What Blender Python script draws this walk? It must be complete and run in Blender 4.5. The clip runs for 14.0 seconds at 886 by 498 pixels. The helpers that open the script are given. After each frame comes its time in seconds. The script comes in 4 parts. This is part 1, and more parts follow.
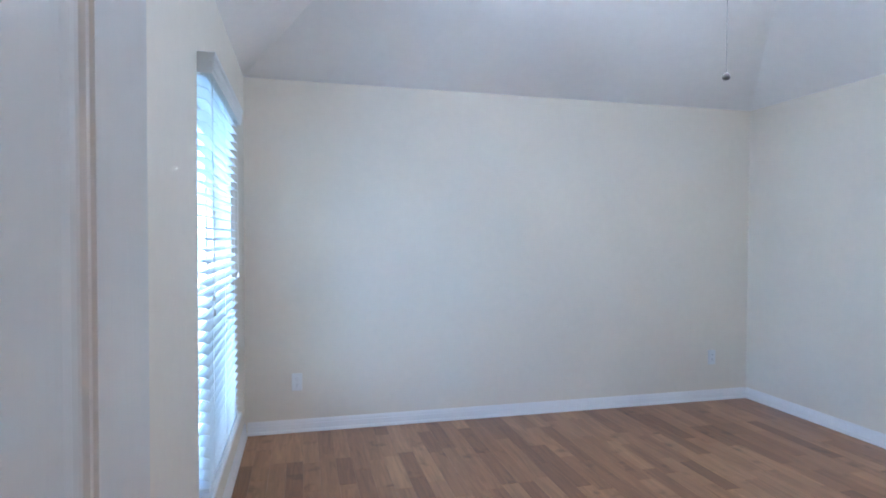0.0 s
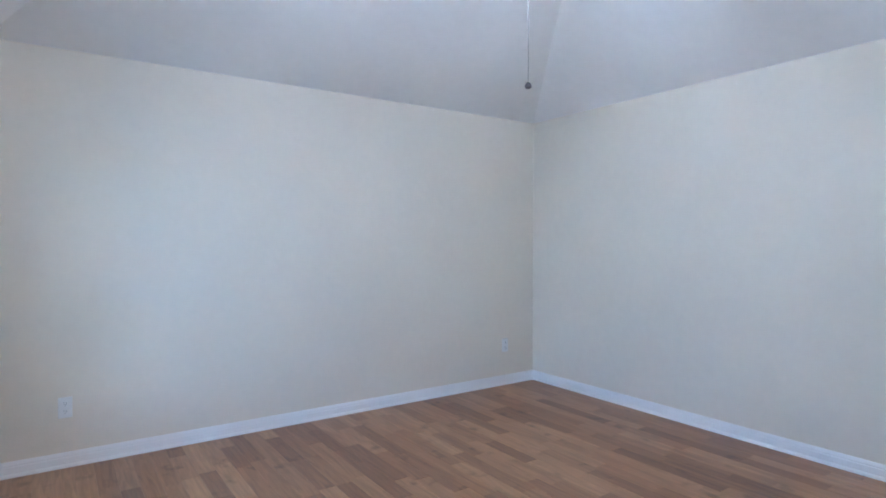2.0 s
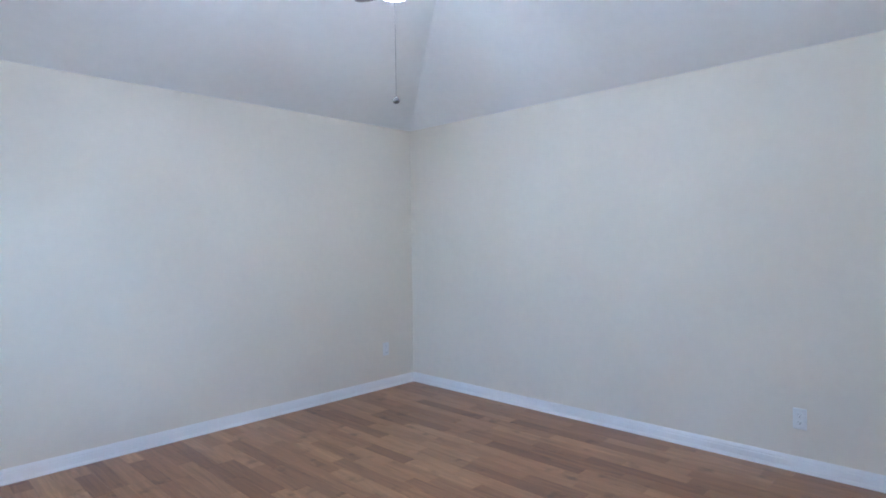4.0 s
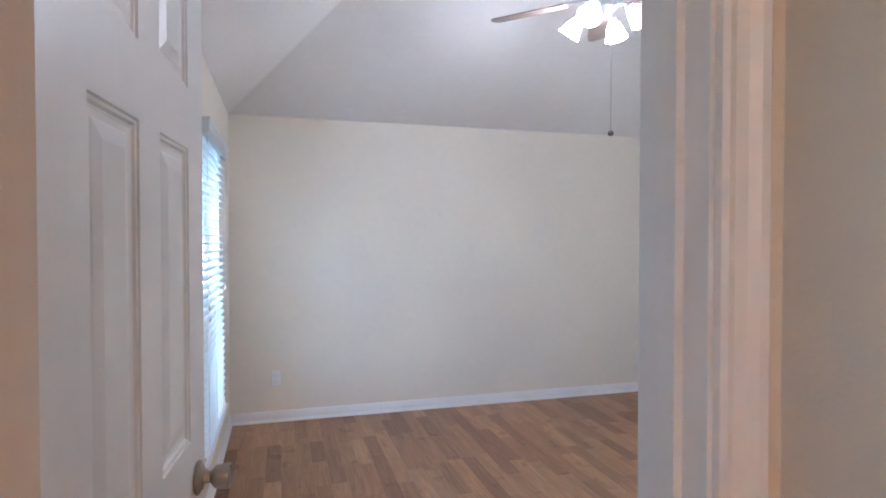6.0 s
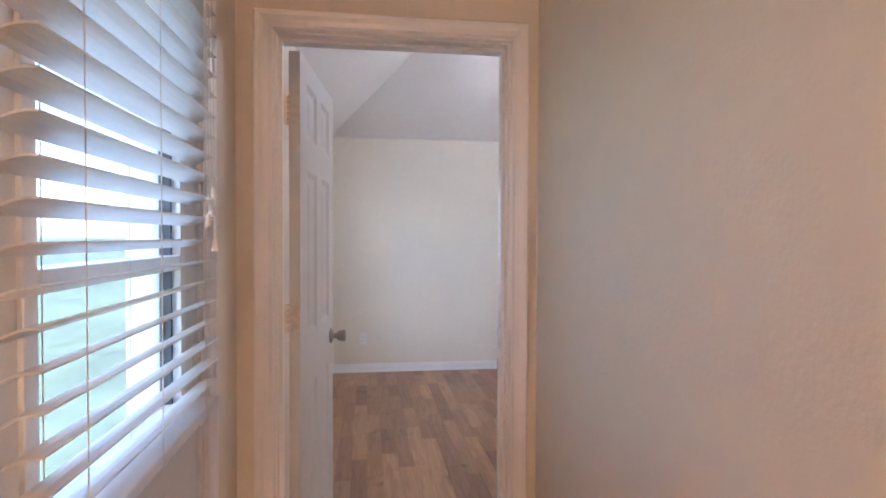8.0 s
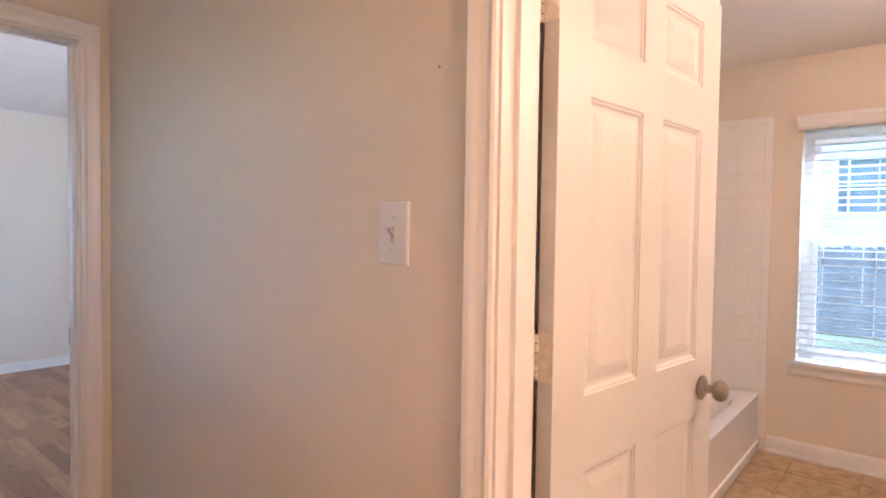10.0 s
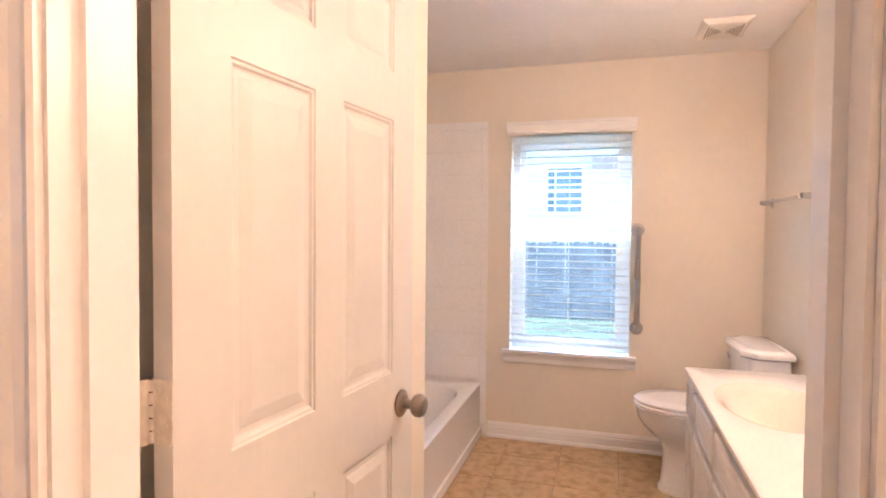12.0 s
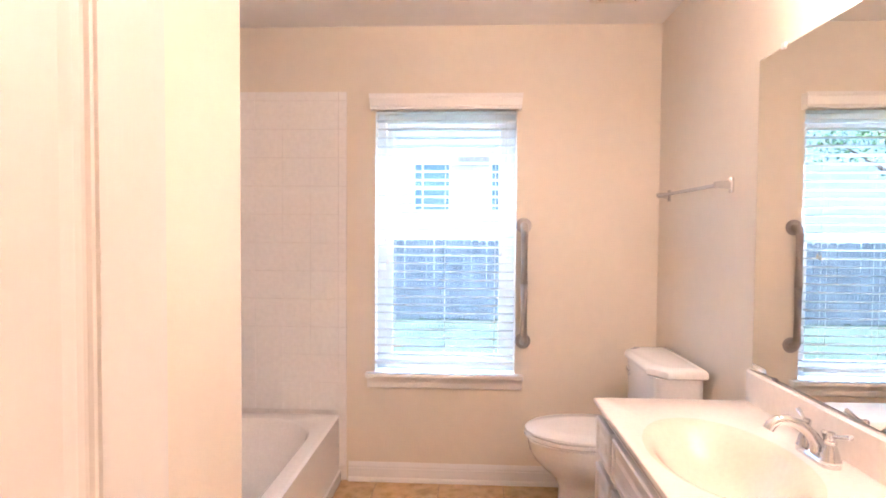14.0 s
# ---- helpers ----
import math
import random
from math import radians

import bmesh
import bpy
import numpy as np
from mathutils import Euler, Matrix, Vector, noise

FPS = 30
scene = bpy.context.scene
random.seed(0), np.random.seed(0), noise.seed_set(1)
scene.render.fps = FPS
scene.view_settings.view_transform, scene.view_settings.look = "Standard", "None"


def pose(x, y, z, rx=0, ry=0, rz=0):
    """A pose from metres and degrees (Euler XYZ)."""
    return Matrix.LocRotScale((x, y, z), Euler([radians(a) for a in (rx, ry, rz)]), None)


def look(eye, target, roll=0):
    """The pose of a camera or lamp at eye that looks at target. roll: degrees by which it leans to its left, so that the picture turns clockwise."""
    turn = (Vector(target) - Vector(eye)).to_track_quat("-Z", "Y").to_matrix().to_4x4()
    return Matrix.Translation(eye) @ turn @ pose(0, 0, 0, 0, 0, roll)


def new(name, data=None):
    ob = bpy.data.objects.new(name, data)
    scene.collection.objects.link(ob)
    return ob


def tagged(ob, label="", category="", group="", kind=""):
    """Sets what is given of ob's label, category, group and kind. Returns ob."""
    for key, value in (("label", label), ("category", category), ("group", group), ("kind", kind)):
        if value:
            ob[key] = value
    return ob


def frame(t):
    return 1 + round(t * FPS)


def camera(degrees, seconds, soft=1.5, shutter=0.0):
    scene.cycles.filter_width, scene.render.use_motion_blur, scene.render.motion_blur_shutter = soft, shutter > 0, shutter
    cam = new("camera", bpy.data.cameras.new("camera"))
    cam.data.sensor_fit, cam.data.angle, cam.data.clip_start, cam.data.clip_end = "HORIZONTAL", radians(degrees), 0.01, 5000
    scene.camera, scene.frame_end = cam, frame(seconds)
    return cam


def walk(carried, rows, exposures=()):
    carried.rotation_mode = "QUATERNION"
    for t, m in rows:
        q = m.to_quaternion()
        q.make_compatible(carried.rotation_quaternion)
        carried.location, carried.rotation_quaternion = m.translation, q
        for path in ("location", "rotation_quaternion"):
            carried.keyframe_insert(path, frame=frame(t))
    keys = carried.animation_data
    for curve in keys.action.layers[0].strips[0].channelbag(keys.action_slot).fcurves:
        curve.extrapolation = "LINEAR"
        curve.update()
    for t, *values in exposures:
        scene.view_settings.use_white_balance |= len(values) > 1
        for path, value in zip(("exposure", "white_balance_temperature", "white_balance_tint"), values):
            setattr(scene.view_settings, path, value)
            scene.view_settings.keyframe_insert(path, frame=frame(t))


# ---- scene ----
cam = camera(75.9, 14.0, soft=1.8)
PATH = [
    (0, (-0.524, 0.168, 1.350), (-0.042, 2.107, 1.305), 0.2),
    (0.5, (-0.543, 0.226, 1.336), (0.187, 2.087, 1.293), 0.1),
    (1, (-0.556, 0.262, 1.335), (0.345, 2.047, 1.298), 0.1),
    (1.5, (-0.595, 0.271, 1.33), (0.445, 1.978, 1.295), 0.0),
    (2, (-0.61, 0.256, 1.312), (0.523, 1.904, 1.28), -0.0),
    (2.5, (-0.598, 0.25, 1.317), (0.613, 1.841, 1.279), -0.1),
    (2.7, (-0.608, 0.269, 1.317), (0.652, 1.822, 1.281), -0.3),
    (4.8, (-0.604, 0.05, 1.387), (0.725, 1.544, 1.364), -0.9),
    (5, (-0.592, -0.002, 1.408), (0.566, 1.629, 1.388), -0.5),
    (5.5, (-0.535, -0.192, 1.455), (0.271, 1.632, 1.424), -0.1),
    (6, (-0.515, -0.483, 1.451), (0.034, 1.439, 1.413), -0.0),
    (6.5, (-0.485, -0.817, 1.434), (-0.157, 1.156, 1.394), 0.1),
    (7, (-0.467, -1.096, 1.432), (-0.282, 0.895, 1.389), 0.2),
    (7.2, (-0.469, -1.213, 1.428), (-0.323, 0.781, 1.383), 0.2),
    (9.3, (-0.633, -2.235, 1.351), (0.28, -0.455, 1.324), 0.7),
    (9.5, (-0.645, -2.245, 1.346), (0.414, -0.550, 1.322), 0.8),
    (10, (-0.775, -2.205, 1.363), (0.749, -0.914, 1.298), 0.8),
    (10.5, (-0.787, -2.218, 1.361), (0.889, -1.128, 1.304), 0.6),
    (11, (-0.775, -2.246, 1.359), (1.0, -1.327, 1.301), 0.7),
    (11.5, (-0.631, -2.240, 1.363), (1.234, -1.520, 1.302), 0.65),
    (12, (-0.462, -2.239, 1.372), (1.458, -1.682, 1.31), 0.5),
    (12.5, (-0.293, -2.198, 1.372), (1.668, -1.807, 1.311), 0.5),
    (13, (-0.132, -2.161, 1.377), (1.852, -1.92, 1.313), 0.4),
    (13.5, (0.072, -2.140, 1.374), (2.065, -1.979, 1.308), 0.4),
    (14, (0.211, -2.143, 1.368), (2.208, -2.043, 1.301), 0.4),
]
GAPS = [
    (3.4, (-0.612, 0.215, 1.328), (0.80, 1.632, 1.292), -0.5),
    (4.2, (-0.606, 0.130, 1.352), (0.83, 1.522, 1.325), -0.8),
]
ROWS = sorted(PATH + GAPS)
walk(cam, [(t, look(eye, aim, roll)) for t, eye, aim, roll in ROWS],
     exposures=[(0, 3.25, 4640, 10), (2.7, 3.25, 4640, 10), (5.2, 3.25, 4880, 12), (7.2, 3.20, 5450, 20), (9.5, 3.24, 5200, 18), (11, 3.38, 5150, 16), (12, 3.40, 5100, 15), (14, 3.58, 5000, 15)])

# ---- world, sun and daylight ----
world = bpy.data.worlds.new("sky")
world.use_nodes = True
scene.world = world
wn = world.node_tree.nodes
sky = wn.new("ShaderNodeTexSky")
sky.sky_type = "NISHITA"
sky.sun_disc = False
sky.sun_elevation, sky.sun_rotation = radians(52), radians(200)
wn["Background"].inputs["Strength"].default_value = 0.10
world.node_tree.links.new(sky.outputs[0], wn["Background"].inputs["Color"])
sun = new("sun", bpy.data.lights.new("sun", "SUN"))
sun.data.energy, sun.data.angle, sun.data.color = 3.0, radians(0.5), (1.0, 0.97, 0.93)
sun.matrix_world = look((0, 0, 30), (4.0, 20.0, 0))


def window_light(name, x, y, z, toward, wide, high, watts, color):
    lamp = new(name, bpy.data.lights.new(name, "AREA"))
    lamp.data.shape, lamp.data.size, lamp.data.size_y = "RECTANGLE", wide, high
    lamp.data.energy, lamp.data.color = watts, color
    lamp.matrix_world = look((x, y, z), (x + toward, y, z))
    return lamp


# ---- plan (metres) ----
W, E, D, H = -0.90, 3.115, 4.18, 2.403          # bedroom west, east, north faces; wall height
T = 0.115                                       # partition thickness
FLAT = 3.03                                     # flat part of the bedroom ceiling
BX, BS, BN = 3.178, -3.100, -0.700               # bath east, south, alcove back faces
BW, BH, BF = 0.115, 2.422, 0.030                # bath west face, ceiling, floor
WING, ALC = -1.585, 1.560                         # wall behind the bath door, alcove's west face
HS, HX, HC = -4.1, -1.15, 2.42                   # hall south and far west faces, hall ceiling
DX0, DX1, DH = -0.785, -0.095, 1.990            # bedroom door opening
TY0, TY1, TH = -1.670, -2.412, 1.990            # bath door opening
WB0, WB1, WBZ0, WBZ1 = 2.44, 3.46, 0.36, 1.97   # bedroom window opening
BB0, BB1, BBZ0, BBZ1 = -2.372, -1.638, 0.616, 1.984  # bath window opening
PY0, PY1, PH = -1.16, -0.335, 2.04              # patio door opening

window_light("bedroom_daylight", W - 0.27, 4.75, 1.30, 1, 3.3, 3.2, 45, (0.50, 0.73, 1.0))
window_light("patio_daylight", W - 0.38, -0.1, 1.45, 1, 2.2, 1.9, 0.7, (1.0, 0.80, 0.70))
bath_day = window_light("bath_daylight", BX + 0.75, -2.00, 2.75, -1, 2.6, 0.9, 38, (0.80, 0.91, 1.0))
bath_day.matrix_world = look((BX + 0.75, -2.00, 2.75), (BX - 0.1, -2.00, 1.25))


# ---- materials ----
def material(name, color, rough=0.5, metal=0.0, vary=0.06, scale=6.0, bump=0.0, bump_scale=80.0, coat=0.0, fine=0.03, spec=0.5):
    m = bpy.data.materials.new(name)
    m.use_nodes = True
    nt = m.node_tree
    b = nt.nodes["Principled BSDF"]
    b.inputs["Roughness"].default_value = rough
    b.inputs["Metallic"].default_value = metal
    b.inputs["Coat Weight"].default_value = coat
    b.inputs["Specular IOR Level"].default_value = spec
    geo = nt.nodes.new("ShaderNodeNewGeometry")
    big = nt.nodes.new("ShaderNodeTexNoise")
    big.inputs["Scale"].default_value, big.inputs["Detail"].default_value = scale, 4
    small = nt.nodes.new("ShaderNodeTexNoise")
    small.inputs["Scale"].default_value, small.inputs["Detail"].default_value = scale * 14, 3
    for n in (big, small):
        nt.links.new(geo.outputs["Position"], n.inputs["Vector"])
    ramp = nt.nodes.new("ShaderNodeMapRange")
    ramp.inputs["From Min"].default_value, ramp.inputs["From Max"].default_value = 0.3, 0.7
    ramp.inputs["To Min"].default_value, ramp.inputs["To Max"].default_value = 1 - vary, 1 + vary
    nt.links.new(big.outputs["Fac"], ramp.inputs["Value"])
    ramp2 = nt.nodes.new("ShaderNodeMapRange")
    ramp2.inputs["From Min"].default_value, ramp2.inputs["From Max"].default_value = 0.3, 0.7
    ramp2.inputs["To Min"].default_value, ramp2.inputs["To Max"].default_value = 1 - fine, 1 + fine
    nt.links.new(small.outputs["Fac"], ramp2.inputs["Value"])
    mul = nt.nodes.new("ShaderNodeMath")
    mul.operation = "MULTIPLY"
    nt.links.new(ramp.outputs[0], mul.inputs[0])
    nt.links.new(ramp2.outputs[0], mul.inputs[1])
    tint = nt.nodes.new("ShaderNodeVectorMath")
    tint.operation = "SCALE"
    tint.inputs[0].default_value = color[:3]
    nt.links.new(mul.outputs[0], tint.inputs["Scale"])
    nt.links.new(tint.outputs[0], b.inputs["Base Color"])
    if bump:
        grain = nt.nodes.new("ShaderNodeTexNoise")
        grain.inputs["Scale"].default_value, grain.inputs["Detail"].default_value = bump_scale, 3
        nt.links.new(geo.outputs["Position"], grain.inputs["Vector"])
        bn = nt.nodes.new("ShaderNodeBump")
        bn.inputs["Strength"].default_value, bn.inputs["Distance"].default_value = bump, 0.004
        nt.links.new(grain.outputs["Fac"], bn.inputs["Height"])
        nt.links.new(bn.outputs[0], b.inputs["Normal"])
    return m


def glow(name, color, strength):
    m = bpy.data.materials.new(name)
    m.use_nodes = True
    b = m.node_tree.nodes["Principled BSDF"]
    b.inputs["Base Color"].default_value = (0.9, 0.9, 0.88, 1)
    b.inputs["Emission Color"].default_value = (*color, 1)
    b.inputs["Emission Strength"].default_value = strength
    return m


PAINT = material("wall_paint", (0.79, 0.728, 0.615), 0.62, vary=0.025, scale=1.3, bump=0.22, bump_scale=95, fine=0.012)
CEIL = material("ceiling_paint", (0.86, 0.84, 0.80), 0.75, vary=0.02, scale=1.1, bump=0.25, bump_scale=80, fine=0.012)
TRIM = material("trim_paint", (0.86, 0.85, 0.835), 0.30, vary=0.02, scale=4, bump=0.04, bump_scale=30, fine=0.01)
DOORW = material("door_paint", (0.71, 0.69, 0.65), 0.40, vary=0.02, scale=3, fine=0.012)
# faint pressed wood grain under the door paint
dt = DOORW.node_tree
d_geo, d_str, d_noise, d_bump = (dt.nodes.new(n) for n in ("ShaderNodeNewGeometry", "ShaderNodeVectorMath", "ShaderNodeTexNoise", "ShaderNodeBump"))
d_str.operation = "MULTIPLY"
d_str.inputs[1].default_value = (150.0, 150.0, 7.0)
d_noise.inputs["Scale"].default_value, d_noise.inputs["Detail"].default_value = 1.0, 3
d_bump.inputs["Strength"].default_value, d_bump.inputs["Distance"].default_value = 0.16, 0.002
dt.links.new(d_geo.outputs["Position"], d_str.inputs[0])
dt.links.new(d_str.outputs[0], d_noise.inputs["Vector"])
dt.links.new(d_noise.outputs["Fac"], d_bump.inputs["Height"])
dt.links.new(d_bump.outputs[0], dt.nodes["Principled BSDF"].inputs["Normal"])
PLASTIC = material("white_plastic", (0.80, 0.80, 0.78), 0.35, vary=0.015)
DARK = material("dark_slot", (0.03, 0.03, 0.03), 0.6)
VALANCE = material("valance_vinyl", (0.86, 0.85, 0.83), 0.35, vary=0.015, scale=9)
BLIND = material("blind_vinyl", (0.82, 0.815, 0.79), 0.38, vary=0.02, scale=9)
bt = BLIND.node_tree
b_thin, b_mix = bt.nodes.new("ShaderNodeBsdfTranslucent"), bt.nodes.new("ShaderNodeMixShader")
b_thin.inputs["Color"].default_value = (0.88, 0.875, 0.85, 1)
b_mix.inputs[0].default_value = 0.48
bt.links.new(bt.nodes["Principled BSDF"].outputs[0], b_mix.inputs[1])
bt.links.new(b_thin.outputs[0], b_mix.inputs[2])
bt.links.new(b_mix.outputs[0], bt.nodes["Material Output"].inputs["Surface"])
CORD = material("blind_cord", (0.75, 0.72, 0.66), 0.8)
TASSEL = material("blind_tassel", (0.78, 0.72, 0.64), 0.5)
VINYL = material("window_vinyl", (0.80, 0.80, 0.78), 0.35, vary=0.015)
GASKET = material("gasket", (0.08, 0.09, 0.10), 0.5)
NICKEL = material("aged_nickel", (0.36, 0.31, 0.26), 0.34, 1.0, vary=0.12, scale=25)
CHROME = material("chrome", (0.70, 0.70, 0.71), 0.05, 1.0, vary=0.02)
STEEL = material("brushed_steel", (0.42, 0.39, 0.37), 0.42, 0.85, vary=0.08, scale=30, bump=0.05, bump_scale=300)
PORCELAIN = material("porcelain", (0.88, 0.87, 0.86), 0.10, vary=0.01, coat=0.3)
ENAMEL = material("tub_enamel", (0.89, 0.88, 0.86), 0.16, vary=0.015, coat=0.2)
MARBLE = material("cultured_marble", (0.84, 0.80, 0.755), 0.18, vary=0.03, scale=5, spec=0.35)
# bowl of the same top: warm light bounced inside it is put into the colour
BOWLM = material("bounce_warmed_marble", (0.82, 0.745, 0.63), 0.16, vary=0.03, scale=5, spec=0.5)
TILE = material("wall_tile", (0.88, 0.865, 0.84), 0.16, vary=0.02, scale=3, bump=0.03, bump_scale=25)
GROUT = material("wall_grout", (0.78, 0.75, 0.71), 0.85, vary=0.08, scale=20)
FGROUT = material("floor_grout", (0.42, 0.31, 0.21), 0.9, vary=0.1, scale=20)
BRONZE = material("fluted_bronze", (0.33, 0.22, 0.14), 0.38, 0.5, vary=0.1, scale=20)
BLADE = material("fan_blade_wood", (0.21, 0.165, 0.13), 0.42, vary=0.2, scale=12, fine=0.1)
FANMETAL = material("fan_pewter", (0.40, 0.39, 0.38), 0.32, 0.9, vary=0.06)
FENCE = material("weathered_cedar", (0.13, 0.135, 0.14), 0.85, vary=0.3, scale=3, bump=0.3, bump_scale=30, fine=0.12)
SIDING = material("pale_siding", (0.66, 0.66, 0.64), 0.6, vary=0.06, scale=2)
ROOF = material("roof_shingle", (0.16, 0.15, 0.15), 0.9, vary=0.2, scale=6, bump=0.3, bump_scale=20)
BRICK = material("far_brick", (0.40, 0.30, 0.27), 0.8, vary=0.2, scale=8)
DARKGLASS = material("far_window_glass", (0.16, 0.21, 0.23), 0.08, vary=0.1)
GRASS = material("lawn", (0.060, 0.080, 0.048), 0.9, vary=0.35, scale=1.4, bump=0.6, bump_scale=25, fine=0.3)
BARK = material("bark", (0.11, 0.08, 0.06), 0.9, vary=0.25, scale=9, bump=0.5, bump_scale=30)
LEAF = material("leaves", (0.06, 0.11, 0.03), 0.6, vary=0.4, scale=5, fine=0.15)
SHADE = glow("lamp_glass", (1.0, 0.97, 0.94), 10.3)
BULB = glow("vanity_bulb", (1.0, 0.625, 0.375), 17.0)
# glow of the dome added out of view to warm the hall walls
DOME = glow("added_hall_glow", (1.0, 0.58, 0.31), 9.8)

GLASS = bpy.data.materials.new("clear_glass")
GLASS.use_nodes = True
gt = GLASS.node_tree
gt.nodes.remove(gt.nodes["Principled BSDF"])
g_clear, g_gloss, g_mix, g_lay, g_pow, g_fres = (gt.nodes.new(n) for n in ("ShaderNodeBsdfTransparent", "ShaderNodeBsdfGlossy", "ShaderNodeMixShader", "ShaderNodeLayerWeight", "ShaderNodeMath", "ShaderNodeMath"))
g_lay.inputs["Blend"].default_value = 0.5
g_pow.operation, g_fres.operation = "POWER", "MULTIPLY_ADD"
g_pow.inputs[1].default_value = 5.0
g_fres.inputs[1].default_value, g_fres.inputs[2].default_value = 0.75, 0.035
gt.links.new(g_lay.outputs["Facing"], g_pow.inputs[0])
gt.links.new(g_pow.outputs[0], g_fres.inputs[0])
g_clear.inputs["Color"].default_value = (0.95, 0.98, 0.97, 1)
g_gloss.inputs["Roughness"].default_value = 0.02
gt.links.new(g_fres.outputs[0], g_mix.inputs[0])
gt.links.new(g_clear.outputs[0], g_mix.inputs[1])
gt.links.new(g_gloss.outputs[0], g_mix.inputs[2])
gt.links.new(g_mix.outputs[0], gt.nodes["Material Output"].inputs["Surface"])

MIRROR = bpy.data.materials.new("mirror_silver")
MIRROR.use_nodes = True
mb = MIRROR.node_tree.nodes["Principled BSDF"]
mb.inputs["Base Color"].default_value = (0.86, 0.87, 0.84, 1)
mb.inputs["Metallic"].default_value, mb.inputs["Roughness"].default_value = 1.0, 0.008


def wood_floor():
    m = material("laminate_oak", (0.30, 0.17, 0.09), 0.33, vary=0.10, scale=3, spec=0.4)
    nt = m.node_tree
    b = nt.nodes["Principled BSDF"]
    info = nt.nodes.new("ShaderNodeObjectInfo")
    geo = nt.nodes.new("ShaderNodeNewGeometry")
    rnd = nt.nodes.new("ShaderNodeMath")
    rnd.operation = "ADD"
    nt.links.new(info.outputs["Random"], rnd.inputs[0])
    nt.links.new(geo.outputs["Random Per Island"], rnd.inputs[1])
    frac = nt.nodes.new("ShaderNodeMath")
    frac.operation = "FRACT"
    nt.links.new(rnd.outputs[0], frac.inputs[0])
    tone = nt.nodes.new("ShaderNodeValToRGB")
    e = tone.color_ramp.elements
    e[0].position, e[0].color = 0.0, (0.215, 0.102, 0.050, 1)
    e[1].position, e[1].color = 1.0, (0.430, 0.240, 0.118, 1)
    mid = e.new(0.45)
    mid.color = (0.320, 0.163, 0.079, 1)
    nt.links.new(frac.outputs[0], tone.inputs["Fac"])
    off = nt.nodes.new("ShaderNodeVectorMath")
    off.operation = "SCALE"
    off.inputs[0].default_value = (7.0, 13.0, 3.0)
    nt.links.new(frac.outputs[0], off.inputs["Scale"])
    shift = nt.nodes.new("ShaderNodeVectorMath")
    nt.links.new(geo.outputs["Position"], shift.inputs[0])
    nt.links.new(off.outputs[0], shift.inputs[1])
    stretch = nt.nodes.new("ShaderNodeVectorMath")
    stretch.operation = "MULTIPLY"
    stretch.inputs[1].default_value = (34.0, 2.6, 1.0)
    nt.links.new(shift.outputs[0], stretch.inputs[0])
    grain = nt.nodes.new("ShaderNodeTexNoise")
    grain.inputs["Scale"].default_value, grain.inputs["Detail"].default_value, grain.inputs["Distortion"].default_value = 1.0, 5, 1.2
    nt.links.new(stretch.outputs[0], grain.inputs["Vector"])
    gr = nt.nodes.new("ShaderNodeMapRange")
    gr.inputs["From Min"].default_value, gr.inputs["From Max"].default_value = 0.3, 0.7
    gr.inputs["To Min"].default_value, gr.inputs["To Max"].default_value = 0.74, 1.16
    nt.links.new(grain.outputs["Fac"], gr.inputs["Value"])
    knots = nt.nodes.new("ShaderNodeTexNoise")
    knots.inputs["Scale"].default_value, knots.inputs["Detail"].default_value = 7.0, 2
    nt.links.new(shift.outputs[0], knots.inputs["Vector"])
    kr = nt.nodes.new("ShaderNodeMapRange")
    kr.inputs["From Min"].default_value, kr.inputs["From Max"].default_value = 0.62, 0.74
    kr.inputs["To Min"].default_value, kr.inputs["To Max"].default_value = 1.0, 0.62
    nt.links.new(knots.outputs["Fac"], kr.inputs["Value"])
    mul = nt.nodes.new("ShaderNodeMath")
    mul.operation = "MULTIPLY"
    nt.links.new(gr.outputs[0], mul.inputs[0])
    nt.links.new(kr.outputs[0], mul.inputs[1])
    col = nt.nodes.new("ShaderNodeVectorMath")
    col.operation = "SCALE"
    nt.links.new(tone.outputs["Color"], col.inputs[0])
    nt.links.new(mul.outputs[0], col.inputs["Scale"])
    nt.links.new(col.outputs[0], b.inputs["Base Color"])
    return m


def stone_tile():
    m = material("travertine_tile", (0.5, 0.33, 0.17), 0.30, vary=0.05)
    nt = m.node_tree
    b = nt.nodes["Principled BSDF"]
    info = nt.nodes.new("ShaderNodeObjectInfo")
    geo = nt.nodes.new("ShaderNodeNewGeometry")
    off = nt.nodes.new("ShaderNodeVectorMath")
    off.operation = "SCALE"
    off.inputs[0].default_value = (9.0, 5.0, 3.0)
    nt.links.new(info.outputs["Random"], off.inputs["Scale"])
    shift = nt.nodes.new("ShaderNodeVectorMath")
    nt.links.new(geo.outputs["Position"], shift.inputs[0])
    nt.links.new(off.outputs[0], shift.inputs[1])
    cloud = nt.nodes.new("ShaderNodeTexNoise")
    cloud.inputs["Scale"].default_value, cloud.inputs["Detail"].default_value, cloud.inputs["Distortion"].default_value = 17.0, 8, 0.25
    nt.links.new(shift.outputs[0], cloud.inputs["Vector"])
    tone = nt.nodes.new("ShaderNodeValToRGB")
    e = tone.color_ramp.elements
    e[0].position, e[0].color = 0.32, (0.40, 0.255, 0.115, 1)
    e[1].position, e[1].color = 0.70, (0.64, 0.46, 0.255, 1)
    mid = e.new(0.5)
    mid.color = (0.545, 0.37, 0.185, 1)
    nt.links.new(cloud.outputs["Fac"], tone.inputs["Fac"])
    nt.links.new(tone.outputs["Color"], b.inputs["Base Color"])
    return m


OAK = wood_floor()
TRAV = stone_tile()


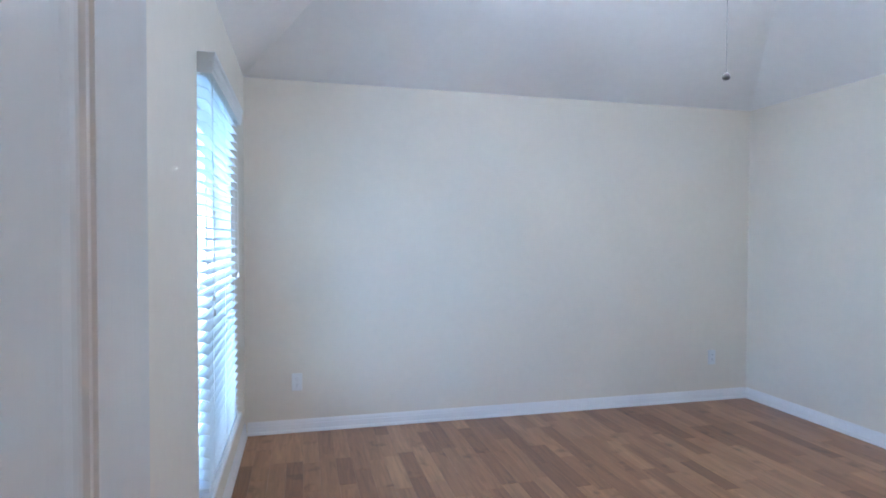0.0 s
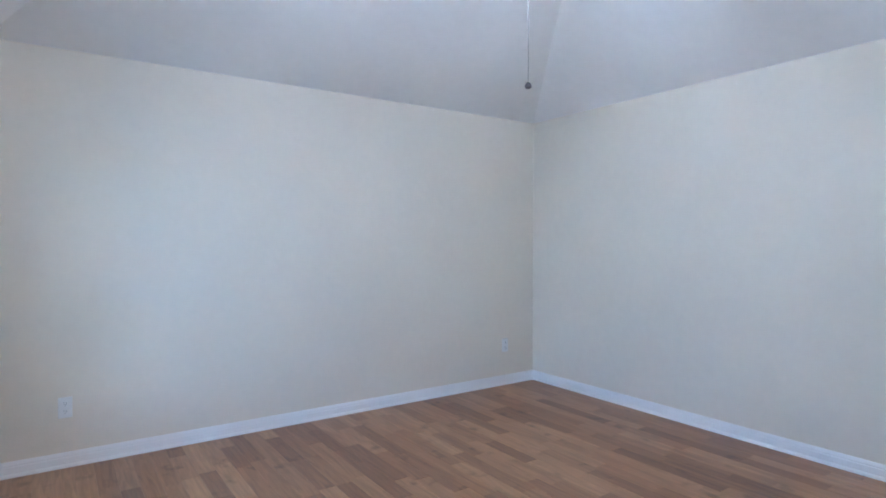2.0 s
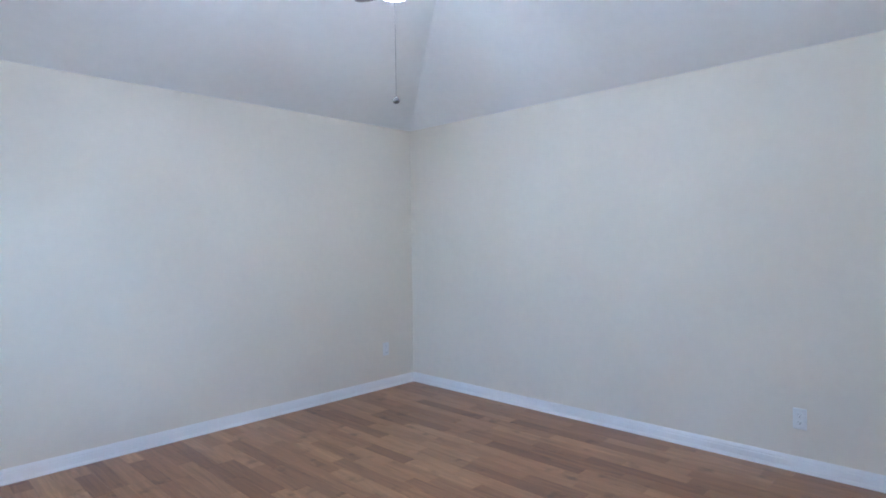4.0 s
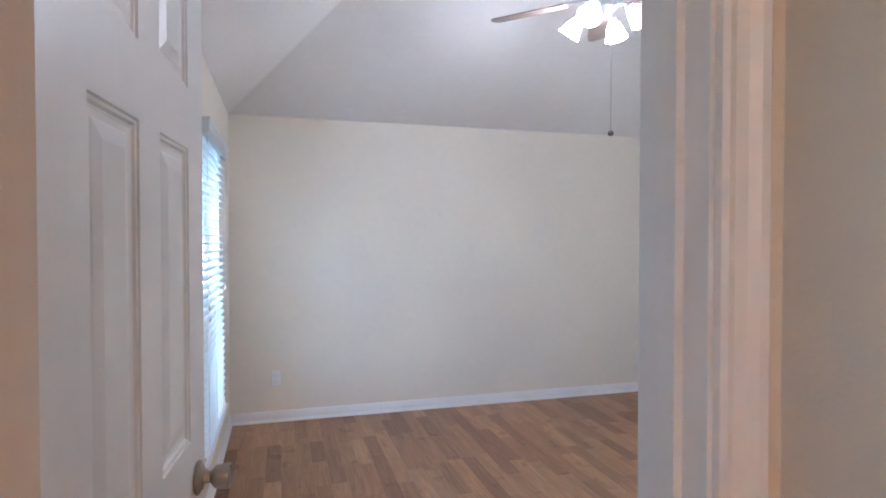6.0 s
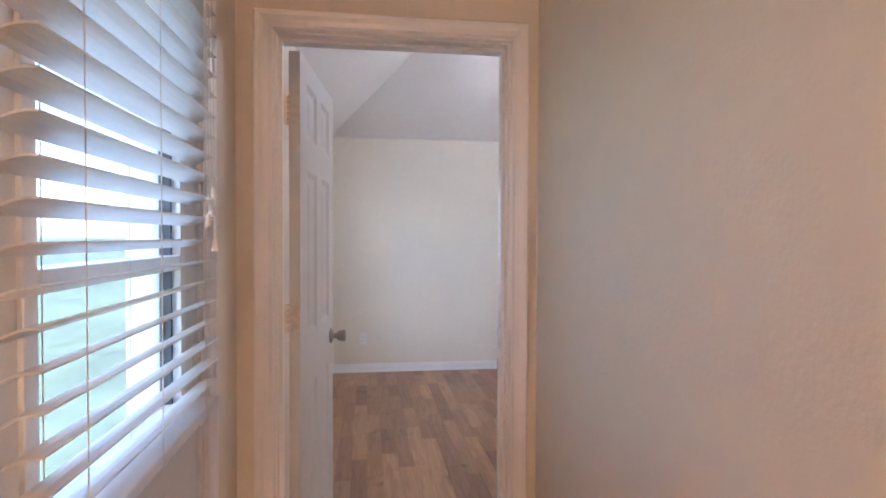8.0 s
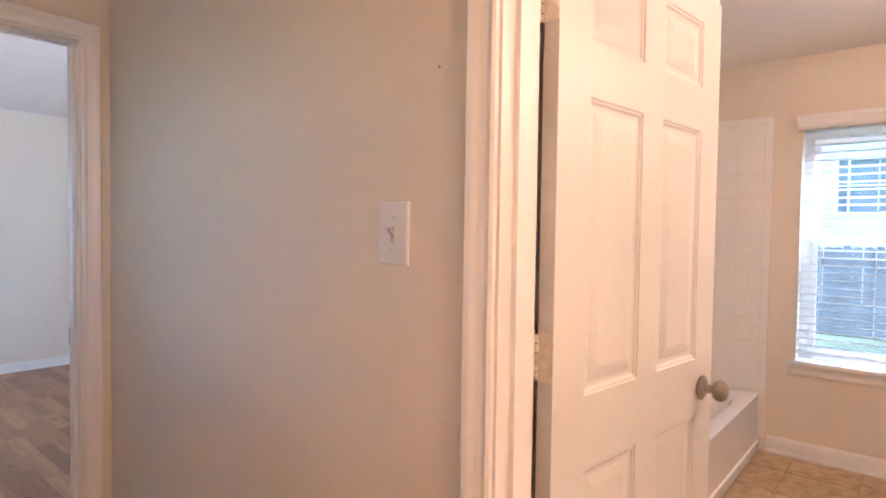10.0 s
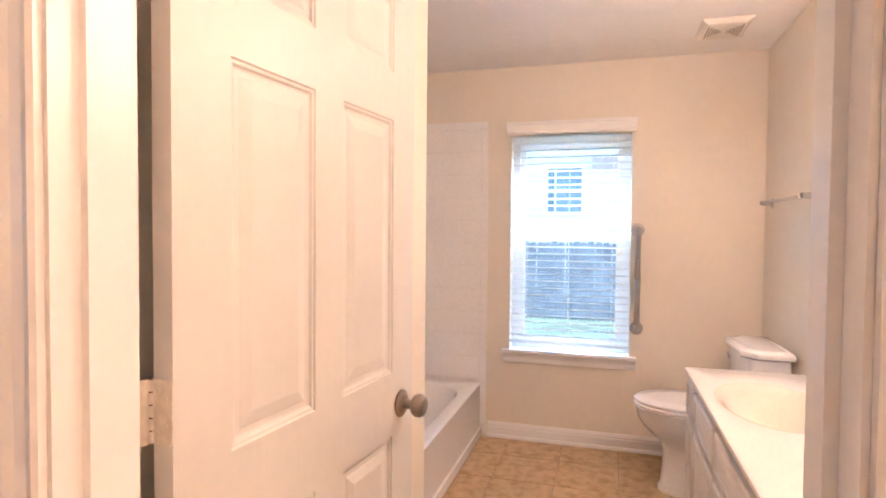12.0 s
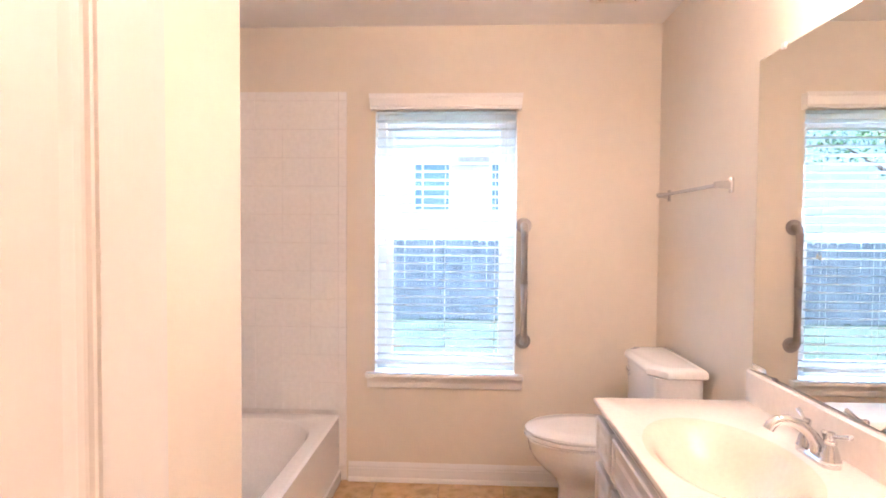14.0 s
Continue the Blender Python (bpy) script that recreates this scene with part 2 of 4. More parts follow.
# ---- mesh helpers ----
def box(bm, x0, x1, y0, y1, z0, z1, bevel=0.0):
    m = Matrix.Translation(((x0 + x1) / 2, (y0 + y1) / 2, (z0 + z1) / 2)) @ Matrix.Diagonal((abs(x1 - x0), abs(y1 - y0), abs(z1 - z0), 1))
    made = bmesh.ops.create_cube(bm, size=1.0, matrix=m)
    if bevel:
        edges = list({e for v in made["verts"] for e in v.link_edges})
        bmesh.ops.bevel(bm, geom=edges, offset=bevel, segments=2, profile=0.6, affect="EDGES")
    return made


def prism(bm, profile, fn):
    """A closed prism: profile points are mapped to both ends by fn(u, v, end)."""
    a = [bm.verts.new(fn(u, v, 0)) for u, v in profile]
    b = [bm.verts.new(fn(u, v, 1)) for u, v in profile]
    n = len(profile)
    for i in range(n):
        bm.faces.new((a[i], a[(i + 1) % n], b[(i + 1) % n], b[i]))
    bm.faces.new(a[::-1])
    bm.faces.new(b)


def loft(bm, loops, cap0=False, cap1=False):
    rings = [[bm.verts.new(p) for p in loop] for loop in loops]
    for r, q in zip(rings, rings[1:]):
        n = len(r)
        for i in range(n):
            bm.faces.new((r[i], r[(i + 1) % n], q[(i + 1) % n], q[i]))
    if cap0:
        bm.faces.new(rings[0][::-1])
    if cap1:
        bm.faces.new(rings[-1])


def lathe(bm, profile, seg=24, m=Matrix.Identity(4)):
    loops = [[m @ Vector((r * math.cos(2 * math.pi * i / seg), r * math.sin(2 * math.pi * i / seg), h)) for i in range(seg)] for r, h in profile]
    loft(bm, loops, True, True)


def tube(bm, pts, radii, seg=12):
    pts = [Vector(p) for p in pts]
    loops = []
    for i, p in enumerate(pts):
        d = (pts[min(i + 1, len(pts) - 1)] - pts[max(i - 1, 0)]).normalized()
        q = d.to_track_quat("Z", "Y")
        r = radii[i] if isinstance(radii, (list, tuple)) else radii
        loops.append([p + q @ Vector((r * math.cos(2 * math.pi * k / seg), r * math.sin(2 * math.pi * k / seg), 0)) for k in range(seg)])
    loft(bm, loops, True, True)


def rounded(x0, x1, y0, y1, z, r, n=6):
    pts = []
    for cx, cy, a in ((x1 - r, y1 - r, 0), (x0 + r, y1 - r, 90), (x0 + r, y0 + r, 180), (x1 - r, y0 + r, 270)):
        for i in range(n + 1):
            t = radians(a + 90 * i / n)
            pts.append((cx + r * math.cos(t), cy + r * math.sin(t), z))
    return pts


def part(name, bm, mat, parent=None, label="", smooth=False, m=None):
    bmesh.ops.recalc_face_normals(bm, faces=bm.faces)
    me = bpy.data.meshes.new(name)
    bm.to_mesh(me)
    bm.free()
    if smooth:
        for p in me.polygons:
            p.use_smooth = True
        me.set_sharp_from_angle(angle=radians(38))
    me.materials.append(mat)
    ob = new(name, me)
    if parent is not None:
        ob.parent = parent
    if m is not None:
        ob.matrix_basis = m
    if label:
        tagged(ob, label)
    return ob


def share(name, data, parent, m):
    ob = new(name, data)
    ob.parent = parent
    ob.matrix_basis = m
    return ob


def thing(name, m, label, category, kind="", group=""):
    ob = new(name)
    ob.matrix_basis = m
    return tagged(ob, label, category, group, kind)


def slab(name, mat, boxes, label, category, kind="structure"):
    bm = bmesh.new()
    for b in boxes:
        box(bm, *b)
    return tagged(part(name, bm, mat), label, category, kind=kind)


# ---- large structure ----
LP = "cream painted drywall partition with light texture"
EXW, JT = 0.16, 0.018
slab("wall_north", PAINT, [(W - EXW, E + T, D, D + EXW, 0, H)], "cream painted bedroom wall with white baseboard", "wall")
slab("wall_west", PAINT, [(W - EXW, W, T, WB0, 0, H), (W - EXW, W, WB1, D, 0, H), (W - EXW, W, WB0, WB1, 0, WBZ0), (W - EXW, W, WB0, WB1, WBZ1, H)],
     "cream painted outer bedroom wall with a tall window", "wall")
slab("wall_east", PAINT, [(E, E + T, 0.0, D, 0, H)], "cream painted bedroom wall with one outlet", "wall")
slab("wall_bedroom_south", PAINT, [(W - EXW, DX0 - JT, 0, T, 0, H), (DX1 + JT, E, 0, T, 0, H), (DX0 - JT, DX1 + JT, 0, T, DH + JT, H)], LP + " around the bedroom door", "wall")
slab("wall_hall_west", PAINT, [(W - EXW, W, PY1, 0, 0, HC), (W - EXW, W, -1.35, PY0, 0, HC), (W - EXW, W, PY0, PY1, PH, HC)], LP + " around the glazed patio door", "wall")
slab("wall_hall_step", PAINT, [(HX, W - EXW, -1.35, -1.35 + T, 0, HC)], "plain cream painted hall wall", "wall")
slab("wall_hall_far_west", PAINT, [(HX - T, HX, HS, -1.35 + T, 0, HC)], "plain cream painted hall wall", "wall")
slab("wall_hall_south", PAINT, [(HX - T, 0.0, HS - T, HS, 0, HC)], "plain cream painted hall wall", "wall")
slab("wall_hall_east", PAINT, [(0, BW, TY0 + JT, 0, 0, HC), (0, BW, HS - T, TY1 - JT, 0, HC), (0, BW, TY1 - JT, TY0 + JT, TH + JT, HC)], LP + " between hall and bathroom", "wall")
slab("wall_bath_south", PAINT, [(BW, BX + EXW, BS - T, BS, 0, BH)], "cream painted bathroom wall behind vanity and mirror", "wall")
slab("wall_bath_east", PAINT, [(BX, BX + EXW, BS, BB0, 0, BH), (BX, BX + EXW, BB1, BN + T, 0, BH), (BX, BX + EXW, BB0, BB1, 0, BBZ0), (BX, BX + EXW, BB0, BB1, BBZ1, BH)],
     "cream painted outer bathroom wall with a window", "wall")
slab("wall_bath_north", PAINT, [(BW, ALC, WING, 0, 0, BH), (ALC, BX, BN, BN + T, 0, BH)], "cream painted bathroom wall beside the bathtub alcove", "wall")
slab("ceiling_bath", CEIL, [(BW - 0.001, BX + EXW, BS - T, -0.002, BH, BH + 0.1)], "off-white painted bathroom ceiling", "ceiling")
slab("ceiling_hall", CEIL, [(HX - T, BW, HS - T, -0.002, HC + 0.001, HC + 0.1)], "off-white painted hall ceiling", "ceiling")

# vaulted bedroom ceiling: steep slopes east and west, gentler ones north and south
bm = bmesh.new()
ax, ay = (FLAT - H) / 0.70, (FLAT - H) / 0.50
lo = [(W, T, H), (E, T, H), (E, D, H), (W, D, H)]
hi = [(W + ax, T + ay, FLAT), (E - ax, T + ay, FLAT), (E - ax, D - ay, FLAT), (W + ax, D - ay, FLAT)]
top = [(x, y, FLAT + 0.12) for x, y, _ in ((W - EXW, 0, 0), (E + T, 0, 0), (E + T, D + EXW, 0), (W - EXW, D + EXW, 0))]
rim = [(x, y, H) for x, y, _ in top]
loft(bm, [hi, lo, rim, top])
bm.faces.new([bm.verts.new(p) for p in hi])
bm.faces.new([bm.verts.new(p) for p in top])
bmesh.ops.remove_doubles(bm, verts=bm.verts, dist=0.0005)
tagged(part("ceiling_bedroom", bm, CEIL), "off-white painted vaulted ceiling with four sloping sides", "ceiling", kind="structure")

# floors: planks and tiles are laid at the end of the file
floor_bed = slab("floor_bedroom", FGROUT, [(W - EXW, E + T, 0.0, D + EXW, -0.12, -0.007)], "brown oak laminate floor of short staves", "floor")
floor_hall = slab("floor_hall", FGROUT, [(HX - T, BW, HS - T, -1.35 + T, -0.12, -0.007), (W - EXW, BW, -1.35 + T, 0.0, -0.12, -0.007)], "brown oak laminate hall floor", "floor")
floor_bath = slab("floor_bath", FGROUT, [(BW, BX + EXW, BS - T, BN + T, -0.12, BF - 0.004)], "tan stone tile bathroom floor with thin grout joints", "floor")
slab("threshold", TRIM, [(0.002, BW - 0.002, TY1, TY0, -0.006, BF - 0.003)], "pale threshold strip under the bathroom door", "threshold")


# ---- trim ----
BASE = [(0, 0), (0.021, 0), (0.020, 0.009), (0.016, 0.017), (0.012, 0.020), (0.012, 0.057), (0.0085, 0.060), (0.0105, 0.065), (0.009, 0.072), (0.005, 0.082), (0.003, 0.086), (0, 0.087)]
BASE_TALL = [(0, 0), (0.021, 0), (0.020, 0.011), (0.016, 0.019), (0.012, 0.022), (0.012, 0.068), (0.0085, 0.071), (0.0105, 0.077), (0.009, 0.085), (0.005, 0.096), (0.003, 0.101), (0, 0.102)]


def baseboard(a, b, normal, z, profile=BASE):
    bm = bmesh.new()
    prism(bm, profile, lambda u, v, end: ((a, b)[end][0] + normal[0] * (u - 0.001), (a, b)[end][1] + normal[1] * (u - 0.001), z + v))
    return tagged(part("baseboard", bm, TRIM), "white painted wooden baseboard along the wall", "baseboard", kind="structure")


baseboard((W + 0.018, D), (E - 0.018, D), (0, -1), 0)
baseboard((E, T), (E, D), (-1, 0), 0)
baseboard((W, T), (W, D), (1, 0), 0)
baseboard((W + 0.019, T), (DX0 - 0.066, T), (0, 1), 0)
baseboard((DX1 + 0.066, T), (E - 0.019, T), (0, 1), 0)
baseboard((0, -0.02), (0, TY0 + 0.066), (-1, 0), 0)
baseboard((0, TY1 - 0.066), (0, HS), (-1, 0), 0)
baseboard((BX, BS + 0.02), (BX, -1.498), (-1, 0), BF, BASE_TALL)
baseboard((2.15, BS), (BX - 0.02, BS), (0, 1), BF, BASE_TALL)
baseboard((BW + 0.02, WING), (ALC - 0.002, WING), (0, -1), BF, BASE_TALL)

CASING = [(0.0, 0.0), (0.0, 0.010), (0.006, 0.014), (0.016, 0.011), (0.030, 0.013), (0.042, 0.018), (0.052, 0.019), (0.057, 0.015), (0.057, 0.0)]


def door_trim(name, origin, along, normal, width, height, thick, stop_at, label):
    """Jamb, stops and mitred casings round an opening. origin: its first foot on the face that normal leaves; thick: the wall behind that face."""
    o, s, n = Vector(origin), Vector(along), Vector(normal)
    top = thing(name, Matrix.Identity(4), label, "door frame", "structure")
    put = lambda a, h, d: o + s * a + n * d + Vector((0, 0, h))
    gap = 0.006
    for side in (0, 1):
        face = (lambda v: v + 0.0005) if side == 0 else (lambda v: -thick - v - 0.0005)
        legs = (
            (lambda u, v, e: put(-gap - u, 0 if e == 0 else height + gap + u, face(v))),
            (lambda u, v, e: put(width + gap + u, 0 if e == 0 else height + gap + u, face(v))),
            (lambda u, v, e: put(-gap - u if e == 0 else width + gap + u, height + gap + u, face(v))),
        )
        for fn in legs:
            bm = bmesh.new()
            prism(bm, CASING, fn)
            part("casing", bm, TRIM, top)
    jt = JT
    for a0, a1, h0, h1 in ((-jt, 0, 0, height + jt), (width, width + jt, 0, height + jt), (0, width, height, height + jt)):
        bm = bmesh.new()
        prism(bm, [(a0, h0), (a1, h0), (a1, h1), (a0, h1)], lambda u, v, e: put(u, v, 0.0 if e == 0 else -thick))
        part("jamb", bm, TRIM, top)
    for a0, a1, h0, h1 in ((0, 0.011, 0, height - 0.011), (width - 0.011, width, 0, height - 0.011), (0, width, height - 0.011, height)):
        bm = bmesh.new()
        prism(bm, [(a0, h0), (a1, h0), (a1, h1), (a0, h1)], lambda u, v, e: put(u, v, -stop_at + (0.0175 if e == 0 else -0.0175)))
        part("stop", bm, TRIM, top)
    return top


bed_frame = door_trim("door_frame_bedroom", (DX0, 0, 0), (1, 0, 0), (0, -1, 0), DX1 - DX0, DH, T, 0.055, "white painted moulded casing round the bedroom doorway")
bath_frame = door_trim("door_frame_bath", (0, TY0, 0), (0, -1, 0), (-1, 0, 0), TY0 - TY1, TH, T, 0.055, "white painted moulded casing round the bathroom doorway")
bm = bmesh.new()
box(bm, DX1 - 0.0035, DX1 - 0.001, 0.082, 0.110, 0.94, 1.0)
part("strike_plate", bm, NICKEL, bed_frame, "dark metal strike plate")


# ---- windows ----
def window(name, m, wide, z0, z1, meet, depth, label, mark=""):
    """A single-hung window in its opening. Local x along the wall, y into the room (0: the wall's inner face), z up."""
    top = thing(name, m, label, "window", "structure")
    back = -depth

    def bar(pname, mat, *b):
        bm = bmesh.new()
        box(bm, *b, bevel=0.003)
        return part(pname, bm, mat, top)

    f = 0.045
    y0, y1 = back + 0.01, back + 0.075
    bar("window_frame", VINYL, 0, f, y0, y1, z0, z1)
    bar("window_frame", VINYL, wide - f, wide, y0, y1, z0, z1)
    bar("window_frame", VINYL, f, wide - f, y0, y1, z1 - f, z1)
    bar("window_frame", VINYL, f, wide - f, y0, y1, z0, z0 + f)
    r = 0.036
    for lo, hi, ys in ((z0 + f, meet + r / 2, back + 0.045), (meet - r / 2, z1 - f, back + 0.018)):
        a, b = ys, ys + 0.024
        bar("sash", VINYL, f, f + r, a, b, lo, hi)
        bar("sash", VINYL, wide - f - r, wide - f, a, b, lo, hi)
        bar("sash", VINYL, f + r, wide - f - r, a, b, hi - r, hi)
        bar("sash", VINYL, f + r, wide - f - r, a, b, lo, lo + r)
        bm = bmesh.new()
        box(bm, f + r - 0.002, wide - f - r + 0.002, a + 0.009, a + 0.014, lo + r - 0.002, hi - r + 0.002)
        pane = part("pane", bm, GLASS, top, "clear glass pane")
        pane.visible_shadow = False
    bar("latch", VINYL, wide / 2 - 0.03, wide / 2 + 0.03, back + 0.07, back + 0.086, meet + r / 2 - 0.006, meet + r / 2 + 0.012)
    # stool and apron
    bm = bmesh.new()
    prism(bm, [(back + 0.07, z0 - 0.022), (0.044, z0 - 0.022), (0.050, z0 - 0.016), (0.050, z0 - 0.005), (0.044, z0 + 0.001), (back + 0.07, z0 + 0.001)],
          lambda u, v, e: (-0.001 if e == 0 else wide + 0.001, u, v))
    part("window_sill", bm, TRIM, top)
    for a, b in ((-0.045, -0.001), (wide + 0.001, wide + 0.045)):
        bm = bmesh.new()
        box(bm, a, b, 0.001, 0.050, z0 - 0.022, z0 + 0.001, bevel=0.003)
        part("sill_horn", bm, TRIM, top)
    bm = bmesh.new()
    prism(bm, [(0.001, z0 - 0.082), (0.011, z0 - 0.082), (0.014, z0 - 0.076), (0.017, z0 - 0.052), (0.024, z0 - 0.038), (0.036, z0 - 0.0225), (0.001, z0 - 0.0225)],
          lambda u, v, e: (-0.039 if e == 0 else wide + 0.039, u, v))
    part("apron", bm, TRIM, top)
    return top


def blinds(m, x0, x1, z0, z1, y, tilt, label, valance=0.026, tassels=(), cover=None):
    """A slatted blind. Local axes as for window(); y: the slats' middle; tassels: (x, z) of the cord ends."""
    top = thing("window_blind", m, label, "blinds")
    pitch, deep = 0.0435, 0.050
    bm = bmesh.new()
    prof = [(-deep / 2, -0.0035), (-deep / 4, 0.0002), (0, 0.0014), (deep / 4, 0.0002), (deep / 2, -0.0035), (deep / 2, -0.0010), (deep / 4, 0.0028), (0, 0.0040), (-deep / 4, 0.0028), (-deep / 2, -0.0010)]
    c, s = math.cos(radians(tilt)), math.sin(radians(tilt))
    prism(bm, prof, lambda u, v, e: (x0 if e == 0 else x1, u * c - v * s, u * s + v * c))
    first = part("slat", bm, BLIND, top)
    head = z1 - 0.045
    count = int((head - z0 - 0.05) / pitch)
    first.matrix_basis = pose(0, y, head - pitch * 0.8)
    for i in range(1, count):
        share("slat", first.data, top, pose(0, y + random.uniform(-0.0012, 0.0012), head - pitch * (0.8 + i), random.uniform(-2.2, 2.2), random.uniform(-0.10, 0.10), 0))
    bm = bmesh.new()
    box(bm, x0, x1, y - 0.025, y + 0.025, head, z1, bevel=0.002)
    part("headrail", bm, BLIND, top)
    zb = head - pitch * (0.8 + count) + 0.012
    bm = bmesh.new()
    box(bm, x0, x1, y - 0.026, y + 0.026, zb - 0.02, zb, bevel=0.004)
    part("bottom_rail", bm, BLIND, top)
    if valance:
        bm = bmesh.new()
        vz = z1 - 0.072
        vp = [(0.0, 0.0), (0.010, 0.0), (0.012, 0.012), (0.016, 0.016), (0.016, 0.056), (0.021, 0.064), (0.022, 0.078), (0.0, 0.078)]
        yv = y + 0.034
        prism(bm, vp, lambda u, v, e: (x0 - valance - (0.3 * u if v > 0.05 else 0) if e == 0 else x1 + valance + (0.3 * u if v > 0.05 else 0), yv + u, vz + v))
        part("valance", bm, cover or VALANCE, top)
        for a, b in ((x0 - valance, x0 - valance + 0.008), (x1 + valance - 0.008, x1 + valance)):
            bm = bmesh.new()
            box(bm, a, b, 0.001, yv - 0.0005, vz, vz + 0.078)
            part("valance_end", bm, cover or VALANCE, top)
    span = x1 - x0
    for fx in (0.14, 0.5, 0.86):
        for dy in (-0.024, 0.024):
            bm = bmesh.new()
            tube(bm, [(x0 + span * fx, y + dy, zb - 0.01), (x0 + span * fx, y + dy, head)], 0.0009, 6)
            part("ladder_cord", bm, CORD, top)
        bm = bmesh.new()
        box(bm, x0 + span * fx - 0.006, x0 + span * fx + 0.006, y + 0.0262, y + 0.029, zb - 0.019, zb - 0.006, bevel=0.002)
        part("cord_button", bm, BLIND, top)
    for x, z in tassels:
        bm = bmesh.new()
        tube(bm, [(x, y + 0.034, z), (x + 0.002, y + 0.033, (z + head) / 2), (x, y + 0.028, head)], 0.0008, 6)
        cord = part("pull_cord", bm, CORD, top)
        bm = bmesh.new()
        lathe(bm, [(0.0025, 0), (0.0045, -0.003), (0.0055, -0.011), (0.0075, -0.021), (0.0068, -0.025)], 12, Matrix.Translation((x, y + 0.034, z)))
        part("tassel", bm, TASSEL, cord, smooth=True)
    return top


# local x runs along the wall with y pointing into the room
M_BED = Matrix(((0, 1, 0, W), (-1, 0, 0, WB1), (0, 0, 1, 0), (0, 0, 0, 1)))
M_BATH = Matrix(((0, -1, 0, BX), (1, 0, 0, BB0), (0, 0, 1, 0), (0, 0, 0, 1)))
window("window_1", M_BED, WB1 - WB0, WBZ0, WBZ1, 1.10, EXW, "tall white single-hung window with a painted sill")
blinds(M_BED, 0.008, WB1 - WB0 - 0.008, WBZ0 + 0.004, WBZ1 + 0.055, 0.010, -8, "white slatted window blind, lowered with open slats", valance=0.010, cover=BLIND, tassels=((0.94, 1.12), (0.92, 1.06), (0.06, 1.15)))
window("window_2", M_BATH, BB1 - BB0, BBZ0, BBZ1, 1.342, EXW, "white single-hung bathroom window with a painted sill")
blinds(M_BATH, 0.006, BB1 - BB0 - 0.006, BBZ0 + 0.006, BBZ1 + 0.072, 0.010, 4, "white slatted bathroom blind, lowered with open slats",
       tassels=((0.070, 1.255), (0.055, 1.265), (0.672, 1.325), (0.662, 1.215)))


# ---- panelled doors ----
def raised_panel(bm, a0, a1, b0, b1, face, out, steps):
    """Nested loops of a moulded panel; a across, b up, face: place of the leaf's face, out: +1 or -1."""
    loops = []
    for inset, sink in steps:
        loops.append([(a0 + inset, face - out * sink, b0 + inset), (a1 - inset, face - out * sink, b0 + inset), (a1 - inset, face - out * sink, b1 - inset), (a0 + inset, face - out * sink, b1 - inset)])
    loft(bm, loops, False, True)


STEPS = [(0, 0.0), (0.0025, 0.003), (0.007, 0.0035), (0.011, 0.0068), (0.015, 0.0078), (0.024, 0.0078), (0.028, 0.0066), (0.048, 0.0025)]


def knob_set(parent, x, face, z, out, barrel=False):
    base = Matrix.Translation((x, face, z)) @ Matrix.Rotation(radians(-90 * out), 4, "X")
    bm = bmesh.new()
    lathe(bm, [(0.030, 0), (0.033, 0.003), (0.032, 0.006), (0.024, 0.009), (0.022, 0.012), (0.014, 0.014)], 28, base)
    rose = part("rosette", bm, NICKEL, parent, "dark aged nickel rosette", True)
    bm = bmesh.new()
    round_knob = [(0.012, 0.010), (0.011, 0.030), (0.015, 0.034), (0.023, 0.038), (0.0275, 0.046), (0.0275, 0.056), (0.022, 0.064), (0.014, 0.067), (0.004, 0.066)]
    drum_knob = [(0.012, 0.010), (0.011, 0.026), (0.017, 0.031), (0.0215, 0.035), (0.0225, 0.040), (0.0245, 0.058), (0.0235, 0.062), (0.020, 0.0625), (0.018, 0.060), (0.004, 0.060)]
    lathe(bm, drum_knob if barrel else round_knob, 28, base)
    part("knob", bm, NICKEL, rose, "dark aged nickel knob", True)


def panel_door(name, m, wide, high, z0, rows, hinges, knob_z, label, hand):
    """Leaf with hinge edge on local x = 0, faces at local y = 0 and -hand * 0.035, z up from the floor."""
    top = thing(name, m, label, "door", "structure")
    th = 0.035
    ya, yb = (0.0, -th) if hand > 0 else (th, 0.0)
    st, mul = 0.108, 0.094
    pw = (wide - 2 * st - mul) / 2
    cols = ((st, st + pw), (st + pw + mul, wide - st))
    bm = bmesh.new()
    box(bm, 0, st, yb, ya, z0, high)
    part("stile", bm, DOORW, top)
    bm = bmesh.new()
    box(bm, wide - st, wide, yb, ya, z0, high)
    part("stile", bm, DOORW, top)
    edges = [z0] + [v for r in rows for v in r] + [high]
    for lo, hi in zip(edges[::2], edges[1::2]):
        bm = bmesh.new()
        box(bm, st, wide - st, yb, ya, lo, hi)
        part("rail", bm, DOORW, top)
    for lo, hi in rows:
        bm = bmesh.new()
        box(bm, st + pw, st + pw + mul, yb, ya, lo, hi)
        part("mullion", bm, DOORW, top)
        for a0, a1 in cols:
            bm = bmesh.new()
            raised_panel(bm, a0, a1, lo, hi, ya, 1, STEPS)
            raised_panel(bm, a0, a1, lo, hi, yb, -1, STEPS)
            part("panel", bm, DOORW, top)
    knob_set(top, wide - 0.066, ya, knob_z, 1, name == "door_1")
    knob_set(top, wide - 0.066, yb, knob_z, -1, name == "door_1")
    bm = bmesh.new()
    box(bm, wide - 0.0005, wide + 0.0016, yb + 0.006, ya - 0.006, knob_z - 0.028, knob_z + 0.028)
    part("latch_plate", bm, NICKEL, top)
    return top


